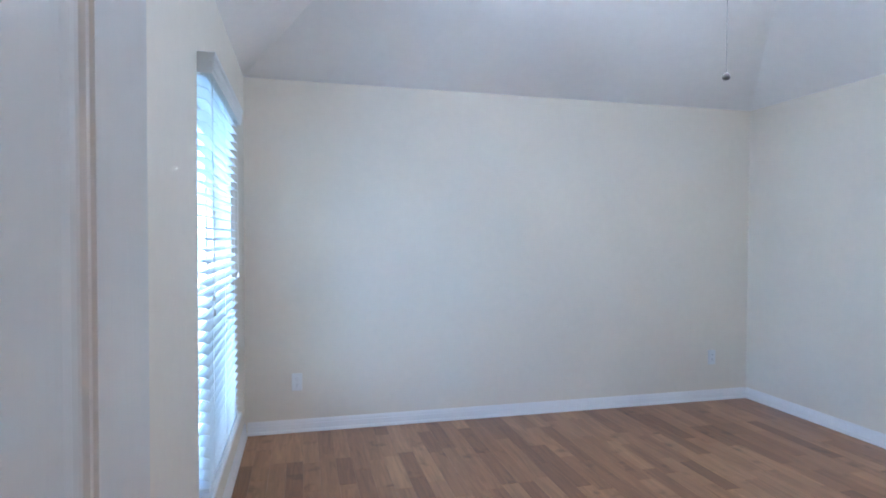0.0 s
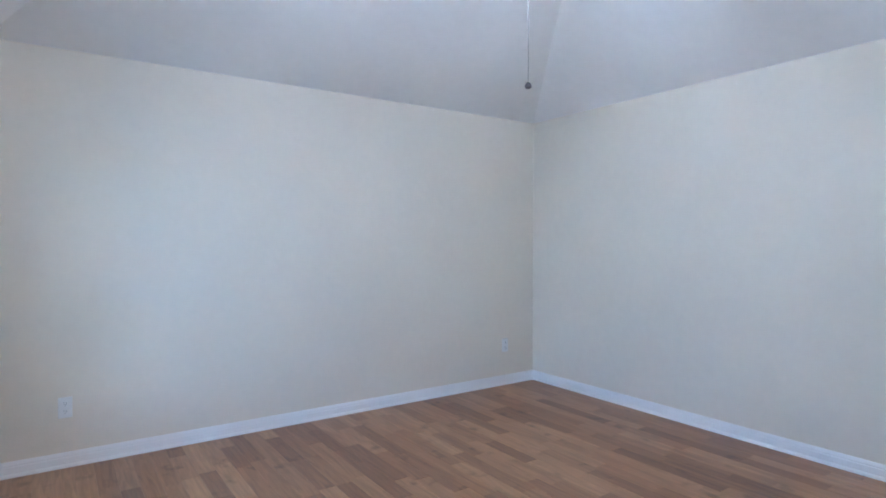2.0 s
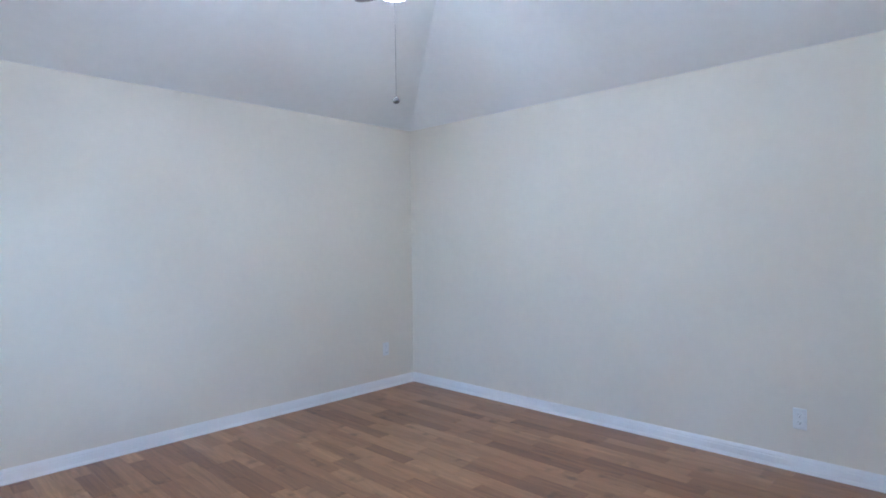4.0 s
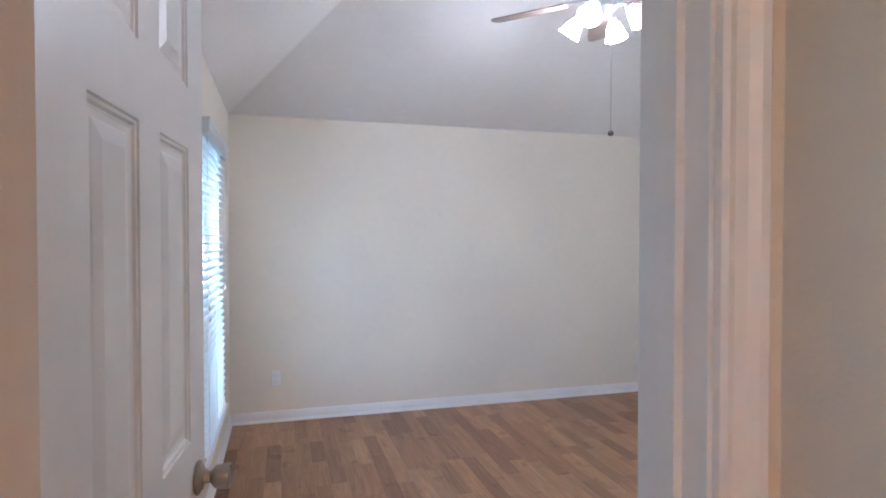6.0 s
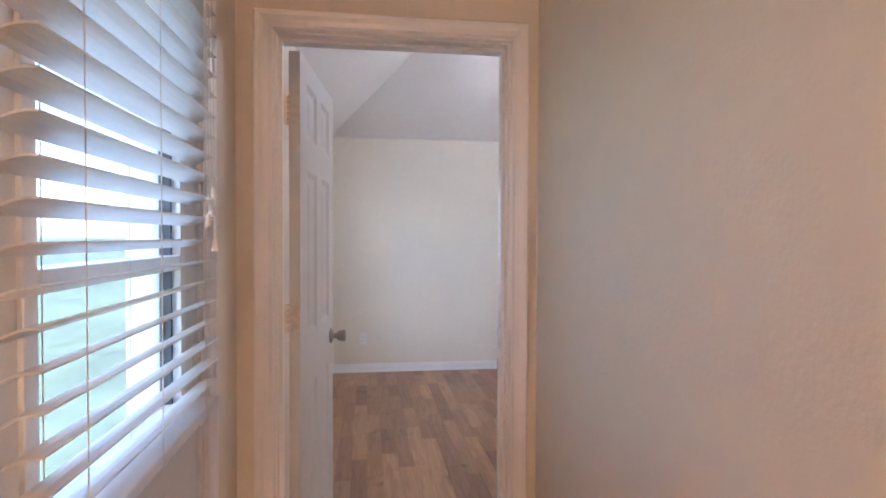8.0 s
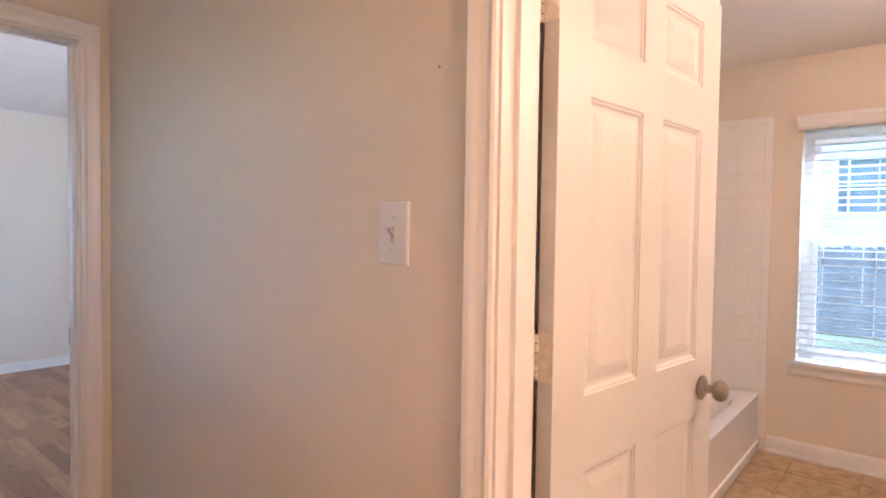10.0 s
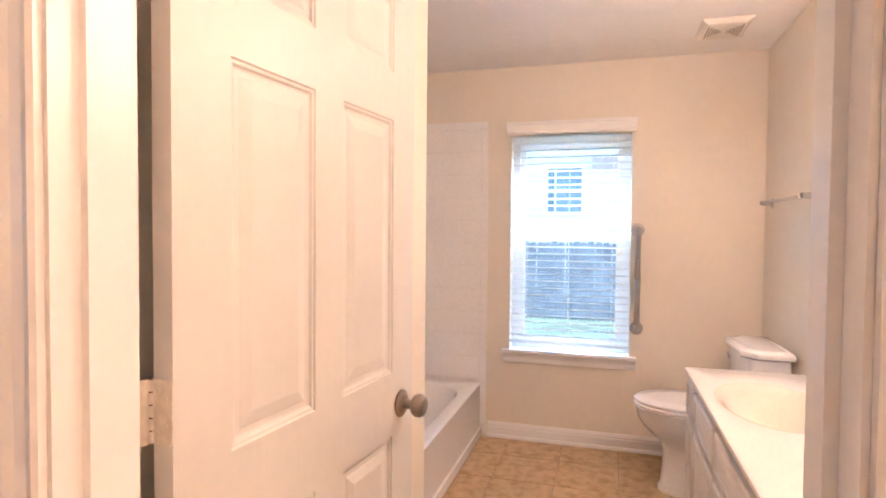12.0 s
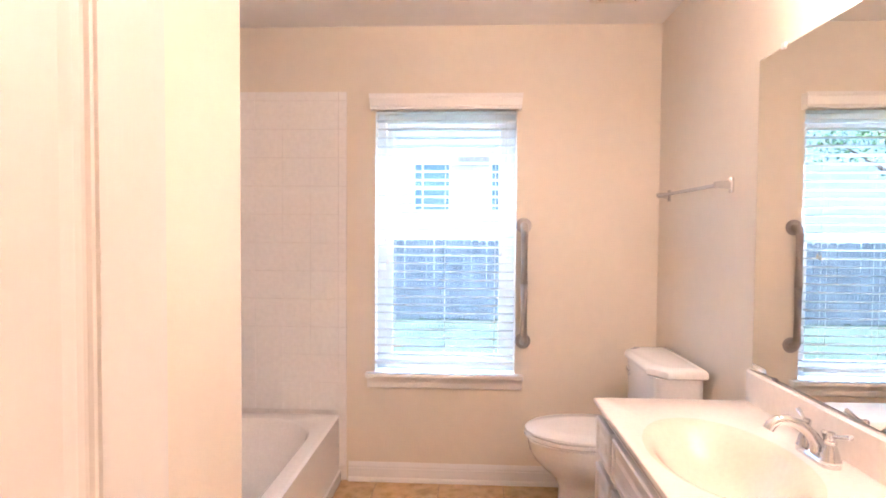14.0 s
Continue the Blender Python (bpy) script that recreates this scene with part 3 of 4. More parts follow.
def hinge(parent, m, leaf_mat):
    """A painted butt hinge: two leaves and a five-piece knuckle. Local x and y run along the two leaves, z up."""
    bm = bmesh.new()
    for i in range(5):
        lathe(bm, [(0.0058, -0.044 + i * 0.0178), (0.0066, -0.0432 + i * 0.0178), (0.0066, -0.0292 + i * 0.0178), (0.0058, -0.0284 + i * 0.0178)], 10)
    k = part("hinge", bm, leaf_mat, parent, "cream painted butt hinge", m=m)
    bm = bmesh.new()
    lathe(bm, [(0.0050, -0.044), (0.0050, 0.0443)], 10)
    part("pin", bm, RUST, k)
    bm = bmesh.new()
    prism(bm, [(0.004, -0.0445), (0.034, -0.0445), (0.040, -0.038), (0.040, 0.038), (0.034, 0.0445), (0.004, 0.0445)], lambda u, v, e: (u, -0.001 + 0.002 * e, v))
    part("hinge_leaf", bm, leaf_mat, k)
    bm = bmesh.new()
    prism(bm, [(0.004, -0.0445), (0.028, -0.0445), (0.034, -0.038), (0.034, 0.038), (0.028, 0.0445), (0.004, 0.0445)], lambda u, v, e: (-0.001 + 0.002 * e, u, v))
    part("hinge_leaf", bm, leaf_mat, k)
    bm = bmesh.new()
    for a, z in ((0.016, 0.030), (0.030, 0.018), (0.016, -0.030), (0.030, -0.018)):
        lathe(bm, [(0.003, 0.0), (0.003, 0.0016), (0.001, 0.0018)], 8, Matrix.Translation((a, 0.001, z)) @ Matrix.Rotation(radians(-90), 4, "X"))
    part("screw", bm, leaf_mat, k)


RUST = material("hinge_pin", (0.16, 0.10, 0.06), 0.6, 0.3, vary=0.2, scale=60)
HINGE = material("painted_hinge", (0.72, 0.66, 0.57), 0.4, vary=0.12, scale=60)

# bedroom door: hinged on its west jamb, standing open into the bedroom along the west wall
M_BD = pose(-0.767, 0.131, 0, 0, 0, 84.3)
bed_door = panel_door("door_1", M_BD, 0.645, 1.982, 0.010, ((0.215, 0.885), (1.070, 1.617), (1.728, 1.905)), (), 0.985, "white six-panel door standing open into the bedroom", 1)
for z in (1.795, 1.140, 0.26):
    hinge(bed_door, Matrix(((0, -1, 0, -0.0012), (-1, 0, 0, 0.005), (0, 0, 1, z), (0, 0, 0, 1))), HINGE)
# bathroom door: hinged on its north jamb, standing open into the bathroom
M_TD = pose(0.164, -1.650, 0, 0, 0, -6.4)
bath_door = panel_door("door_2", M_TD, 0.738, 1.980, BF + 0.010, ((0.235, 0.885), (1.036, 1.630), (1.740, 1.906)), (), 0.953, "white six-panel door standing open into the bathroom", 1)
for z in (1.797, 1.125, 0.26):
    hinge(bath_door, Matrix(((0, -1, 0, -0.0012), (-1, 0, 0, 0.004), (0, 0, 1, z), (0, 0, 0, 1))), HINGE)

# patio door in the hall's west wall: closed, half glazed, with a blind
M_PD = Matrix(((0, 1, 0, W), (-1, 0, 0, PY1), (0, 0, 1, 0), (0, 0, 0, 1)))
patio = thing("door_3", M_PD, "white half-glazed patio door, closed", "door", "structure")
pw_, ph_ = PY1 - PY0, PH
gx0, gx1, gz0, gz1 = 0.13, pw_ - 0.13, 1.03, 1.90


def patio_bar(name, mat, *b, bevel=0.002):
    bm = bmesh.new()
    box(bm, *b, bevel=bevel)
    return part(name, bm, mat, patio)


jy0, jy1 = -EXW, 0.0
patio_bar("jamb", TRIM, -0.0, 0.022, jy0, jy1, 0, ph_)
patio_bar("jamb", TRIM, pw_ - 0.022, pw_, jy0, jy1, 0, ph_)
patio_bar("jamb", TRIM, 0.022, pw_ - 0.022, jy0, jy1, ph_ - 0.022, ph_)
ly0, ly1 = -0.050, -0.006
patio_bar("stile", DOORW, 0.026, gx0, ly0, ly1, 0.01, ph_ - 0.026)
patio_bar("stile", DOORW, gx1, pw_ - 0.026, ly0, ly1, 0.01, ph_ - 0.026)
patio_bar("rail", DOORW, gx0, gx1, ly0, ly1, 0.01, gz0)
patio_bar("rail", DOORW, gx0, gx1, ly0, ly1, gz1, ph_ - 0.026)
for b in ((gx0, gx0 + 0.03, gz0, gz1), (gx1 - 0.03, gx1, gz0, gz1), (gx0 + 0.03, gx1 - 0.03, gz0, gz0 + 0.03), (gx0 + 0.03, gx1 - 0.03, gz1 - 0.03, gz1), (gx0 + 0.03, gx1 - 0.03, 1.335, 1.362)):
    patio_bar("glazing_bead", VINYL, b[0], b[1], ly0 - 0.004, ly1 + 0.006, b[2], b[3])
for b in ((gx0 + 0.030, gx0 + 0.040), (gx1 - 0.040, gx1 - 0.030)):
    patio_bar("gasket", GASKET, b[0], b[1], ly0 + 0.012, ly1 - 0.010, gz0 + 0.03, gz1 - 0.03, bevel=0)
bm = bmesh.new()
box(bm, gx0 + 0.04, gx1 - 0.04, -0.030, -0.024, gz0 + 0.03, gz1 - 0.03)
part("pane", bm, GLASS, patio).visible_shadow = False
for x0, x1 in ((0.15, 0.385), (0.44, 0.675)):
    bm = bmesh.new()
    raised_panel(bm, x0, x1, 0.22, 0.84, ly1 + 0.0095, 1, [(0, 0.009), (0.004, 0.002), (0.016, 0.0), (0.022, 0.006), (0.05, 0.001)])
    part("panel", bm, DOORW, patio)
for side, fn in enumerate((lambda u, v, e: (-0.006 - u + 0.006, v + 0.0005, 0 if e == 0 else ph_ + u), lambda u, v, e: (pw_ + u, v + 0.0005, 0 if e == 0 else ph_ + u), lambda u, v, e: (-u if e == 0 else pw_ + u, v + 0.0005, ph_ + u))):
    bm = bmesh.new()
    prism(bm, CASING, fn)
    part("casing", bm, TRIM, patio)
for z in (1.760, 1.115, 0.26):
    hinge(patio, pose(0.024, -0.0048, z, 0, 0, 0) @ Matrix.Diagonal((1, -1, 1, 1)), HINGE)
blinds(M_PD @ pose(0, 0.030, 0), 0.085, pw_ - 0.06, 0.985, 2.035, 0.0, 18, "white slatted blind on the patio door, lowered with open slats", valance=0.0,
       tassels=((0.150, 1.505), (0.172, 1.465), (0.192, 1.445), (0.146, 1.395)))


# ---- wall plates ----
def outlet(m, label):
    top = thing("wall_outlet", m, label, "outlet", group="wall outlets")
    bm = bmesh.new()
    loft(bm, [rounded(-0.035, 0.035, -0.060, 0.060, 0.0, 0.004, 3), rounded(-0.035, 0.035, -0.060, 0.060, 0.003, 0.004, 3), rounded(-0.032, 0.032, -0.057, 0.057, 0.006, 0.004, 3)], True, True)
    part("plate", bm, PLASTIC, top)
    for dy in (-0.022, 0.022):
        bm = bmesh.new()
        loft(bm, [rounded(-0.017, 0.017, dy - 0.014, dy + 0.014, 0.006, 0.008, 4), rounded(-0.017, 0.017, dy - 0.014, dy + 0.014, 0.0085, 0.008, 4)], False, True)
        sock = part("socket", bm, PLASTIC, top)
        bm = bmesh.new()
        box(bm, -0.0075, -0.0055, dy - 0.001, dy + 0.008, 0.0083, 0.0088)
        box(bm, 0.0055, 0.0075, dy - 0.001, dy + 0.007, 0.0083, 0.0088)
        lathe(bm, [(0.0024, 0.0083), (0.0024, 0.0088)], 10, Matrix.Translation((0, dy - 0.008, 0)))
        part("slot", bm, DARK, sock)
    bm = bmesh.new()
    lathe(bm, [(0.003, 0.006), (0.003, 0.0072), (0.001, 0.0075)], 10)
    part("screw", bm, PLASTIC, top)
    return top


UP_N = Matrix(((1, 0, 0, 0), (0, 0, -1, 0), (0, 1, 0, 0), (0, 0, 0, 1)))     # plate on a wall that faces -y
UP_W = Matrix(((0, 0, -1, 0), (-1, 0, 0, 0), (0, 1, 0, 0), (0, 0, 0, 1)))    # plate on a wall that faces -x
outlet(Matrix.Translation((-0.558, D - 0.0005, 0.345)) @ UP_N, "white duplex outlet low on the bedroom wall")
outlet(Matrix.Translation((2.77, D - 0.0005, 0.357)) @ UP_N, "white duplex outlet low on the bedroom wall")
outlet(Matrix.Translation((E - 0.0005, 0.944, 0.304)) @ UP_W, "white duplex outlet low on the east bedroom wall")

sw = thing("light_switch", Matrix.Translation((-0.0005, -1.427, 1.356)) @ UP_W, "white toggle light switch plate on the hall wall", "switch")
bm = bmesh.new()
loft(bm, [rounded(-0.0395, 0.0395, -0.0605, 0.0605, 0.0, 0.003, 3), rounded(-0.0395, 0.0395, -0.0605, 0.0605, 0.003, 0.003, 3), rounded(-0.0365, 0.0365, -0.0575, 0.0575, 0.0062, 0.003, 3)], True, True)
part("plate", bm, PLASTIC, sw)
bm = bmesh.new()
box(bm, -0.005, 0.005, -0.012, 0.012, 0.0060, 0.0068)
part("slot", bm, material("switch_well", (0.5, 0.47, 0.42), 0.5), sw)
bm = bmesh.new()
prism(bm, [(0.0065, -0.004), (0.018, 0.006), (0.018, 0.011), (0.0065, 0.006)], lambda u, v, e: (-0.0042 + 0.0084 * e, v, u))
part("toggle", bm, material("toggle", (0.55, 0.50, 0.42), 0.4), sw)
for dy in (0.030, -0.030):
    bm = bmesh.new()
    lathe(bm, [(0.0034, 0.006), (0.0034, 0.0072), (0.001, 0.0076)], 10, Matrix.Translation((0, dy, 0)))
    part("screw", bm, material("switch_screw", (0.6, 0.6, 0.6), 0.4), sw)
for dy in (-0.0145, -0.0165):
    bm = bmesh.new()
    box(bm, -0.004, 0.004, dy - 0.0005, dy + 0.0005, 0.0060, 0.0066)
    part("mark", bm, DARK, sw)
bm = bmesh.new()
lathe(bm, [(0.0022, 0.0), (0.0022, 0.003), (0.001, 0.0035)], 10)
tagged(part("wall_screw", bm, NICKEL, m=Matrix.Translation((0.0, -1.535, 1.655)) @ UP_W), "small dark screw head in the hall wall", "screw")


# ---- unseen dome light, added to give the hall warm light from the south ----
added_lamp = thing("added_hall_light", pose(-0.53, -3.15, HC), "unseen dome light added on the hall ceiling to warm the hall", "ceiling light")
bm = bmesh.new()
lathe(bm, [(0.05, 0.0), (0.165, 0.0), (0.168, -0.010), (0.160, -0.030), (0.150, -0.034)], 32)
part("pan", bm, NICKEL, added_lamp, smooth=True)
bm = bmesh.new()
lathe(bm, [(0.152, -0.026), (0.156, -0.045), (0.146, -0.075), (0.115, -0.105), (0.065, -0.125), (0.012, -0.132)], 32)
part("dome", bm, DOME, added_lamp, "warm glowing dome of the added hall light", True)
bm = bmesh.new()
lathe(bm, [(0.012, -0.130), (0.012, -0.140), (0.005, -0.150), (0.001, -0.152)], 12)
part("finial", bm, NICKEL, added_lamp, smooth=True)

# ---- ceiling fan ----
FX, FY = 1.07, 2.09
fan = thing("ceiling_fan", pose(FX, FY, 0), "five-blade ceiling fan with four lit bell shades", "ceiling fan")
bm = bmesh.new()
lathe(bm, [(0.070, FLAT), (0.068, FLAT - 0.03), (0.045, FLAT - 0.06), (0.018, FLAT - 0.07)], 28)
part("canopy", bm, FANMETAL, fan, smooth=True)
bm = bmesh.new()
lathe(bm, [(0.012, FLAT - 0.065), (0.012, 2.79)], 14)
part("downrod", bm, FANMETAL, fan, smooth=True)
bm = bmesh.new()
lathe(bm, [(0.020, 2.81), (0.055, 2.80), (0.100, 2.775), (0.118, 2.745), (0.118, 2.705), (0.095, 2.680), (0.060, 2.668), (0.055, 2.655)], 36)
part("motor", bm, FANMETAL, fan, smooth=True)
bm = bmesh.new()
lathe(bm, [(0.050, 2.656), (0.062, 2.640), (0.062, 2.615), (0.040, 2.600), (0.018, 2.590), (0.010, 2.575)], 28)
part("light_hub", bm, FANMETAL, fan, smooth=True)
for k in range(5):
    m = Matrix.Rotation(radians(-(28.5 + 72 * k)), 4, "Z")
    bm = bmesh.new()
    outline = [(-0.045, 0.20), (-0.058, 0.30), (-0.066, 0.52), (-0.060, 0.60), (-0.030, 0.622), (0.030, 0.622), (0.060, 0.60), (0.066, 0.52), (0.058, 0.30), (0.045, 0.20)]
    tilt = Matrix.Translation((0, 0, 2.672)) @ Matrix.Rotation(radians(-11), 4, "Y")
    prism(bm, outline, lambda u, v, e: m @ (tilt @ Vector((u, v, -0.003 + 0.006 * e))))
    blade = part("blade", bm, BLADE, fan, "dark brown wooden fan blade")
    bm = bmesh.new()
    prism(bm, [(-0.014, 0.09), (-0.010, 0.17), (-0.030, 0.21), (-0.024, 0.26), (0.024, 0.26), (0.030, 0.21), (0.010, 0.17), (0.014, 0.09)], lambda u, v, e: m @ Vector((u, v, 2.678 + 0.006 * e - u * -0.19 * (v > 0.2))))
    part("blade_arm", bm, FANMETAL, blade)
for k in range(4):
    b = radians(52 + 90 * k)
    d = Vector((math.sin(b), math.cos(b), 0))
    bm = bmesh.new()
    tube(bm, [d * 0.045 + Vector((0, 0, 2.615)), d * 0.085 + Vector((0, 0, 2.622)), d * 0.115 + Vector((0, 0, 2.612)), d * 0.128 + Vector((0, 0, 2.598))], 0.008, 10)
    arm = part("lamp_arm", bm, FANMETAL, fan, smooth=True)
    axis = (d * 0.62 + Vector((0, 0, -0.78))).normalized()
    m = Matrix.Translation(d * 0.128 + Vector((0, 0, 2.600))) @ axis.to_track_quat("Z", "Y").to_matrix().to_4x4()
    bm = bmesh.new()
    lathe(bm, [(0.010, -0.012), (0.022, -0.004), (0.024, 0.012), (0.020, 0.018)], 18, m)
    part("socket", bm, FANMETAL, arm, smooth=True)
    bm = bmesh.new()
    lathe(bm, [(0.022, 0.014), (0.034, 0.030), (0.043, 0.052), (0.047, 0.075), (0.058, 0.100), (0.060, 0.104), (0.050, 0.100), (0.030, 0.085)], 24, m)
    part("shade", bm, SHADE, arm, "lit white glass bell shade", True)
cx, cy = 0.072, 0.045
bm = bmesh.new()
tube(bm, [(cx * 0.6, cy * 0.6, 2.605), (cx, cy, 2.55), (cx, cy, 2.012)], 0.0016, 6)
chain = part("pull_chain", bm, FANMETAL, fan, "thin beaded pull chain")
bm = bmesh.new()
lathe(bm, [(0.003, 2.014), (0.010, 2.010), (0.0155, 2.000), (0.0155, 1.992), (0.010, 1.986), (0.005, 1.984)], 16, Matrix.Translation((cx, cy, 0)))
part("fob", bm, material("chain_fob", (0.10, 0.09, 0.09), 0.3, 0.6), chain, smooth=True)


# ---- bathroom ----
# bathtub in the alcove
tub = thing("bathtub", pose(0, 0, BF), "white enamelled alcove bathtub with a plain apron", "bathtub")
tx0, tx1, ty0, ty1, rim_z = ALC + 0.004, BX - 0.011, -1.460, BN - 0.012, 0.353
bm = bmesh.new()
fr = ty0 + 0.012
loft(bm, [rounded(tx0, tx1, ty0, ty1, 0.0, 0.004), rounded(tx0, tx1, ty0, ty1, 0.055, 0.004), rounded(tx0, tx1, ty0 + 0.010, ty1, 0.062, 0.004), rounded(tx0, tx1, fr, ty1, rim_z - 0.018, 0.004),
          rounded(tx0, tx1, fr - 0.004, ty1, rim_z - 0.008, 0.004), rounded(tx0, tx1, fr + 0.004, ty1, rim_z, 0.006), rounded(tx0 + 0.01, tx1 - 0.01, fr + 0.010, ty1 - 0.01, rim_z + 0.002, 0.010),
          rounded(tx0 + 0.075, tx1 - 0.075, fr + 0.070, ty1 - 0.055, rim_z - 0.001, 0.27), rounded(tx0 + 0.085, tx1 - 0.085, fr + 0.080, ty1 - 0.065, rim_z - 0.012, 0.27),
          rounded(tx0 + 0.11, tx1 - 0.15, fr + 0.100, ty1 - 0.085, 0.16, 0.25), rounded(tx0 + 0.15, tx1 - 0.25, fr + 0.125, ty1 - 0.11, 0.085, 0.22), rounded(tx0 + 0.24, tx1 - 0.34, fr + 0.19, ty1 - 0.18, 0.070, 0.10)], True, True)
part("tub_shell", bm, ENAMEL, tub, smooth=True)
bm = bmesh.new()
lathe(bm, [(0.030, 0.071), (0.030, 0.074), (0.012, 0.075)], 18, Matrix.Translation((tx1 - 0.42, (ty0 + ty1) / 2, 0)))
part("drain", bm, CHROME, tub)

# vanity
VX0, VX1, VF, VZ = BW + 0.014, 2.158, -2.592, 0.798
vanity = thing("vanity_cabinet", pose(0, 0, BF), "white painted vanity cabinet with raised-panel doors and drawers", "cabinet")
VH = VZ - 0.030 - BF
bm = bmesh.new()
box(bm, VX0, VX1, VF - 0.020, VF - 0.001, 0.09, VH)
box(bm, VX0, VX0 + 0.018, BS + 0.002, VF - 0.0205, 0.09, VH)
box(bm, VX1 - 0.018, VX1, BS + 0.002, VF - 0.0205, 0.09, VH)
box(bm, VX0 + 0.0185, VX1 - 0.0185, BS + 0.002, BS + 0.010, 0.09, VH)
box(bm, VX0 + 0.0185, VX1 - 0.0185, BS + 0.0105, VF - 0.0205, 0.09, 0.108)
box(bm, VX0, VX1, BS + 0.002, VF - 0.075, 0.0, 0.0895)
part("body", bm, DOORW, vanity)
FRONT = [(0, 0.018), (0, 0.004), (0.004, 0.0), (0.020, 0.0), (0.024, 0.004), (0.030, 0.006), (0.040, 0.006), (0.052, 0.001)]
for kind, a0, a1, z0, z1 in (("drawer_front", 1.975, 2.158, 0.579, 0.709), ("door_front", 1.975, 2.158, 0.111, 0.550), ("drawer_front", 1.540, 1.945, 0.579, 0.709),
                             ("door_front", 1.752, 1.945, 0.111, 0.550), ("door_front", 1.540, 1.733, 0.111, 0.550), ("drawer_front", 0.985, 1.510, 0.579, 0.709),
                             ("drawer_front", 1.265, 1.510, 0.347, 0.550), ("drawer_front", 1.265, 1.510, 0.111, 0.328), ("door_front", 0.985, 1.235, 0.111, 0.550),
                             ("drawer_front", 0.580, 0.955, 0.579, 0.709), ("door_front", 0.775, 0.955, 0.111, 0.550), ("door_front", 0.580, 0.760, 0.111, 0.550),
                             ("drawer_front", 0.190, 0.550, 0.579, 0.709), ("door_front", 0.190, 0.550, 0.111, 0.550)):
    bm = bmesh.new()
    raised_panel(bm, a0, a1, z0, z1, VF + 0.018, 1, FRONT)
    part(kind, bm, DOORW, vanity)

# one-piece countertop with its bowl
SXC, SYC, SA, SB = 1.680, -2.792, 0.300, 0.190
counter = thing("countertop", pose(0, 0, 0), "cream cultured marble vanity top with an oval basin", "countertop")
cx0, cx1, cy0, cy1 = VX0 - 0.012, 2.175, BS + 0.0015, -2.567
angles = sorted([2 * math.pi * i / 72 for i in range(72)] + [math.atan2(y - SYC, x - SXC) % (2 * math.pi) for x in (cx0, cx1) for y in (cy0, cy1)])


def on_rect(a, inset, z):
    c, s = math.cos(a), math.sin(a)
    k = min(((cx1 - inset - SXC) / c if c > 1e-9 else 9e9), ((cx0 + inset - SXC) / c if c < -1e-9 else 9e9), ((cy1 - inset - SYC) / s if s > 1e-9 else 9e9), ((cy0 + inset - SYC) / s if s < -1e-9 else 9e9))
    return (SXC + k * c, SYC + k * s, z)


def on_oval(a, f, z, dy=0.0):
    r = 1 / math.sqrt((math.cos(a) / SA) ** 2 + (math.sin(a) / SB) ** 2)
    return (SXC + f * r * math.cos(a), SYC + dy + f * r * math.sin(a), z)


bm = bmesh.new()
ring = [[on_rect(a, 0.012, VZ - 0.030) for a in angles], [on_rect(a, 0.004, VZ - 0.024) for a in angles], [on_rect(a, 0.0, VZ - 0.012) for a in angles], [on_rect(a, 0.003, VZ - 0.003) for a in angles], [on_rect(a, 0.010, VZ) for a in angles],
         [on_oval(a, 1.06, VZ) for a in angles], [on_oval(a, 1.03, VZ - 0.0012) for a in angles], [on_oval(a, 0.98, VZ - 0.0020) for a in angles]]
bowl = [ring[-1]] + [[on_oval(a, f, VZ - d, dy) for a in angles] for f, d, dy in (
    (0.94, 0.0035, 0.0), (0.90, 0.0065, 0.0), (0.86, 0.0115, 0.0), (0.82, 0.020, 0.0), (0.77, 0.033, 0.0), (0.71, 0.050, -0.001), (0.64, 0.069, -0.002),
    (0.55, 0.089, -0.004), (0.44, 0.107, -0.006), (0.31, 0.122, -0.008), (0.18, 0.131, -0.010), (0.08, 0.1345, -0.010))]
loft(bm, ring)
part("top", bm, MARBLE, counter, smooth=True)
# bowl apart from the top, so its colour can carry the warm bounce
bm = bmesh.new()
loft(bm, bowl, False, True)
part("basin", bm, BOWLM, counter, "cream marble basin with warm bounced light in its colour", True)
bm = bmesh.new()
lathe(bm, [(0.022, VZ - 0.1345), (0.021, VZ - 0.1320), (0.012, VZ - 0.1315)], 20, Matrix.Translation((SXC, SYC - 0.01, 0)))
part("drain", bm, CHROME, counter)
bm = bmesh.new()
prism(bm, [(cy0, VZ + 0.0005), (cy0 + 0.020, VZ + 0.0005), (cy0 + 0.019, VZ + 0.098), (cy0 + 0.014, VZ + 0.106), (cy0, VZ + 0.106)], lambda u, v, e: (cx0 if e == 0 else cx1 + 0.0, u, v))
part("backsplash", bm, MARBLE, counter)

# faucet
fau = thing("faucet", pose(1.672, -3.020, VZ) @ Matrix.Diagonal((0.90, 0.90, 0.90, 1)), "polished chrome two-handle centerset faucet", "faucet")
bm = bmesh.new()
loft(bm, [rounded(-0.082, 0.082, -0.026, 0.026, 0.0005, 0.025), rounded(-0.082, 0.082, -0.026, 0.026, 0.010, 0.025), rounded(-0.076, 0.076, -0.021, 0.021, 0.016, 0.020)], True, True)
part("base", bm, CHROME, fau, smooth=True)
bm = bmesh.new()
tube(bm, [(0, -0.002, 0.014), (0, 0.004, 0.045), (0, 0.022, 0.072), (0, 0.052, 0.096), (0, 0.085, 0.108), (0, 0.112, 0.106), (0, 0.130, 0.094), (0, 0.137, 0.080)], [0.021, 0.019, 0.016, 0.014, 0.0135, 0.014, 0.015, 0.0145], 18)
part("spout", bm, CHROME, fau, smooth=True)
bm = bmesh.new()
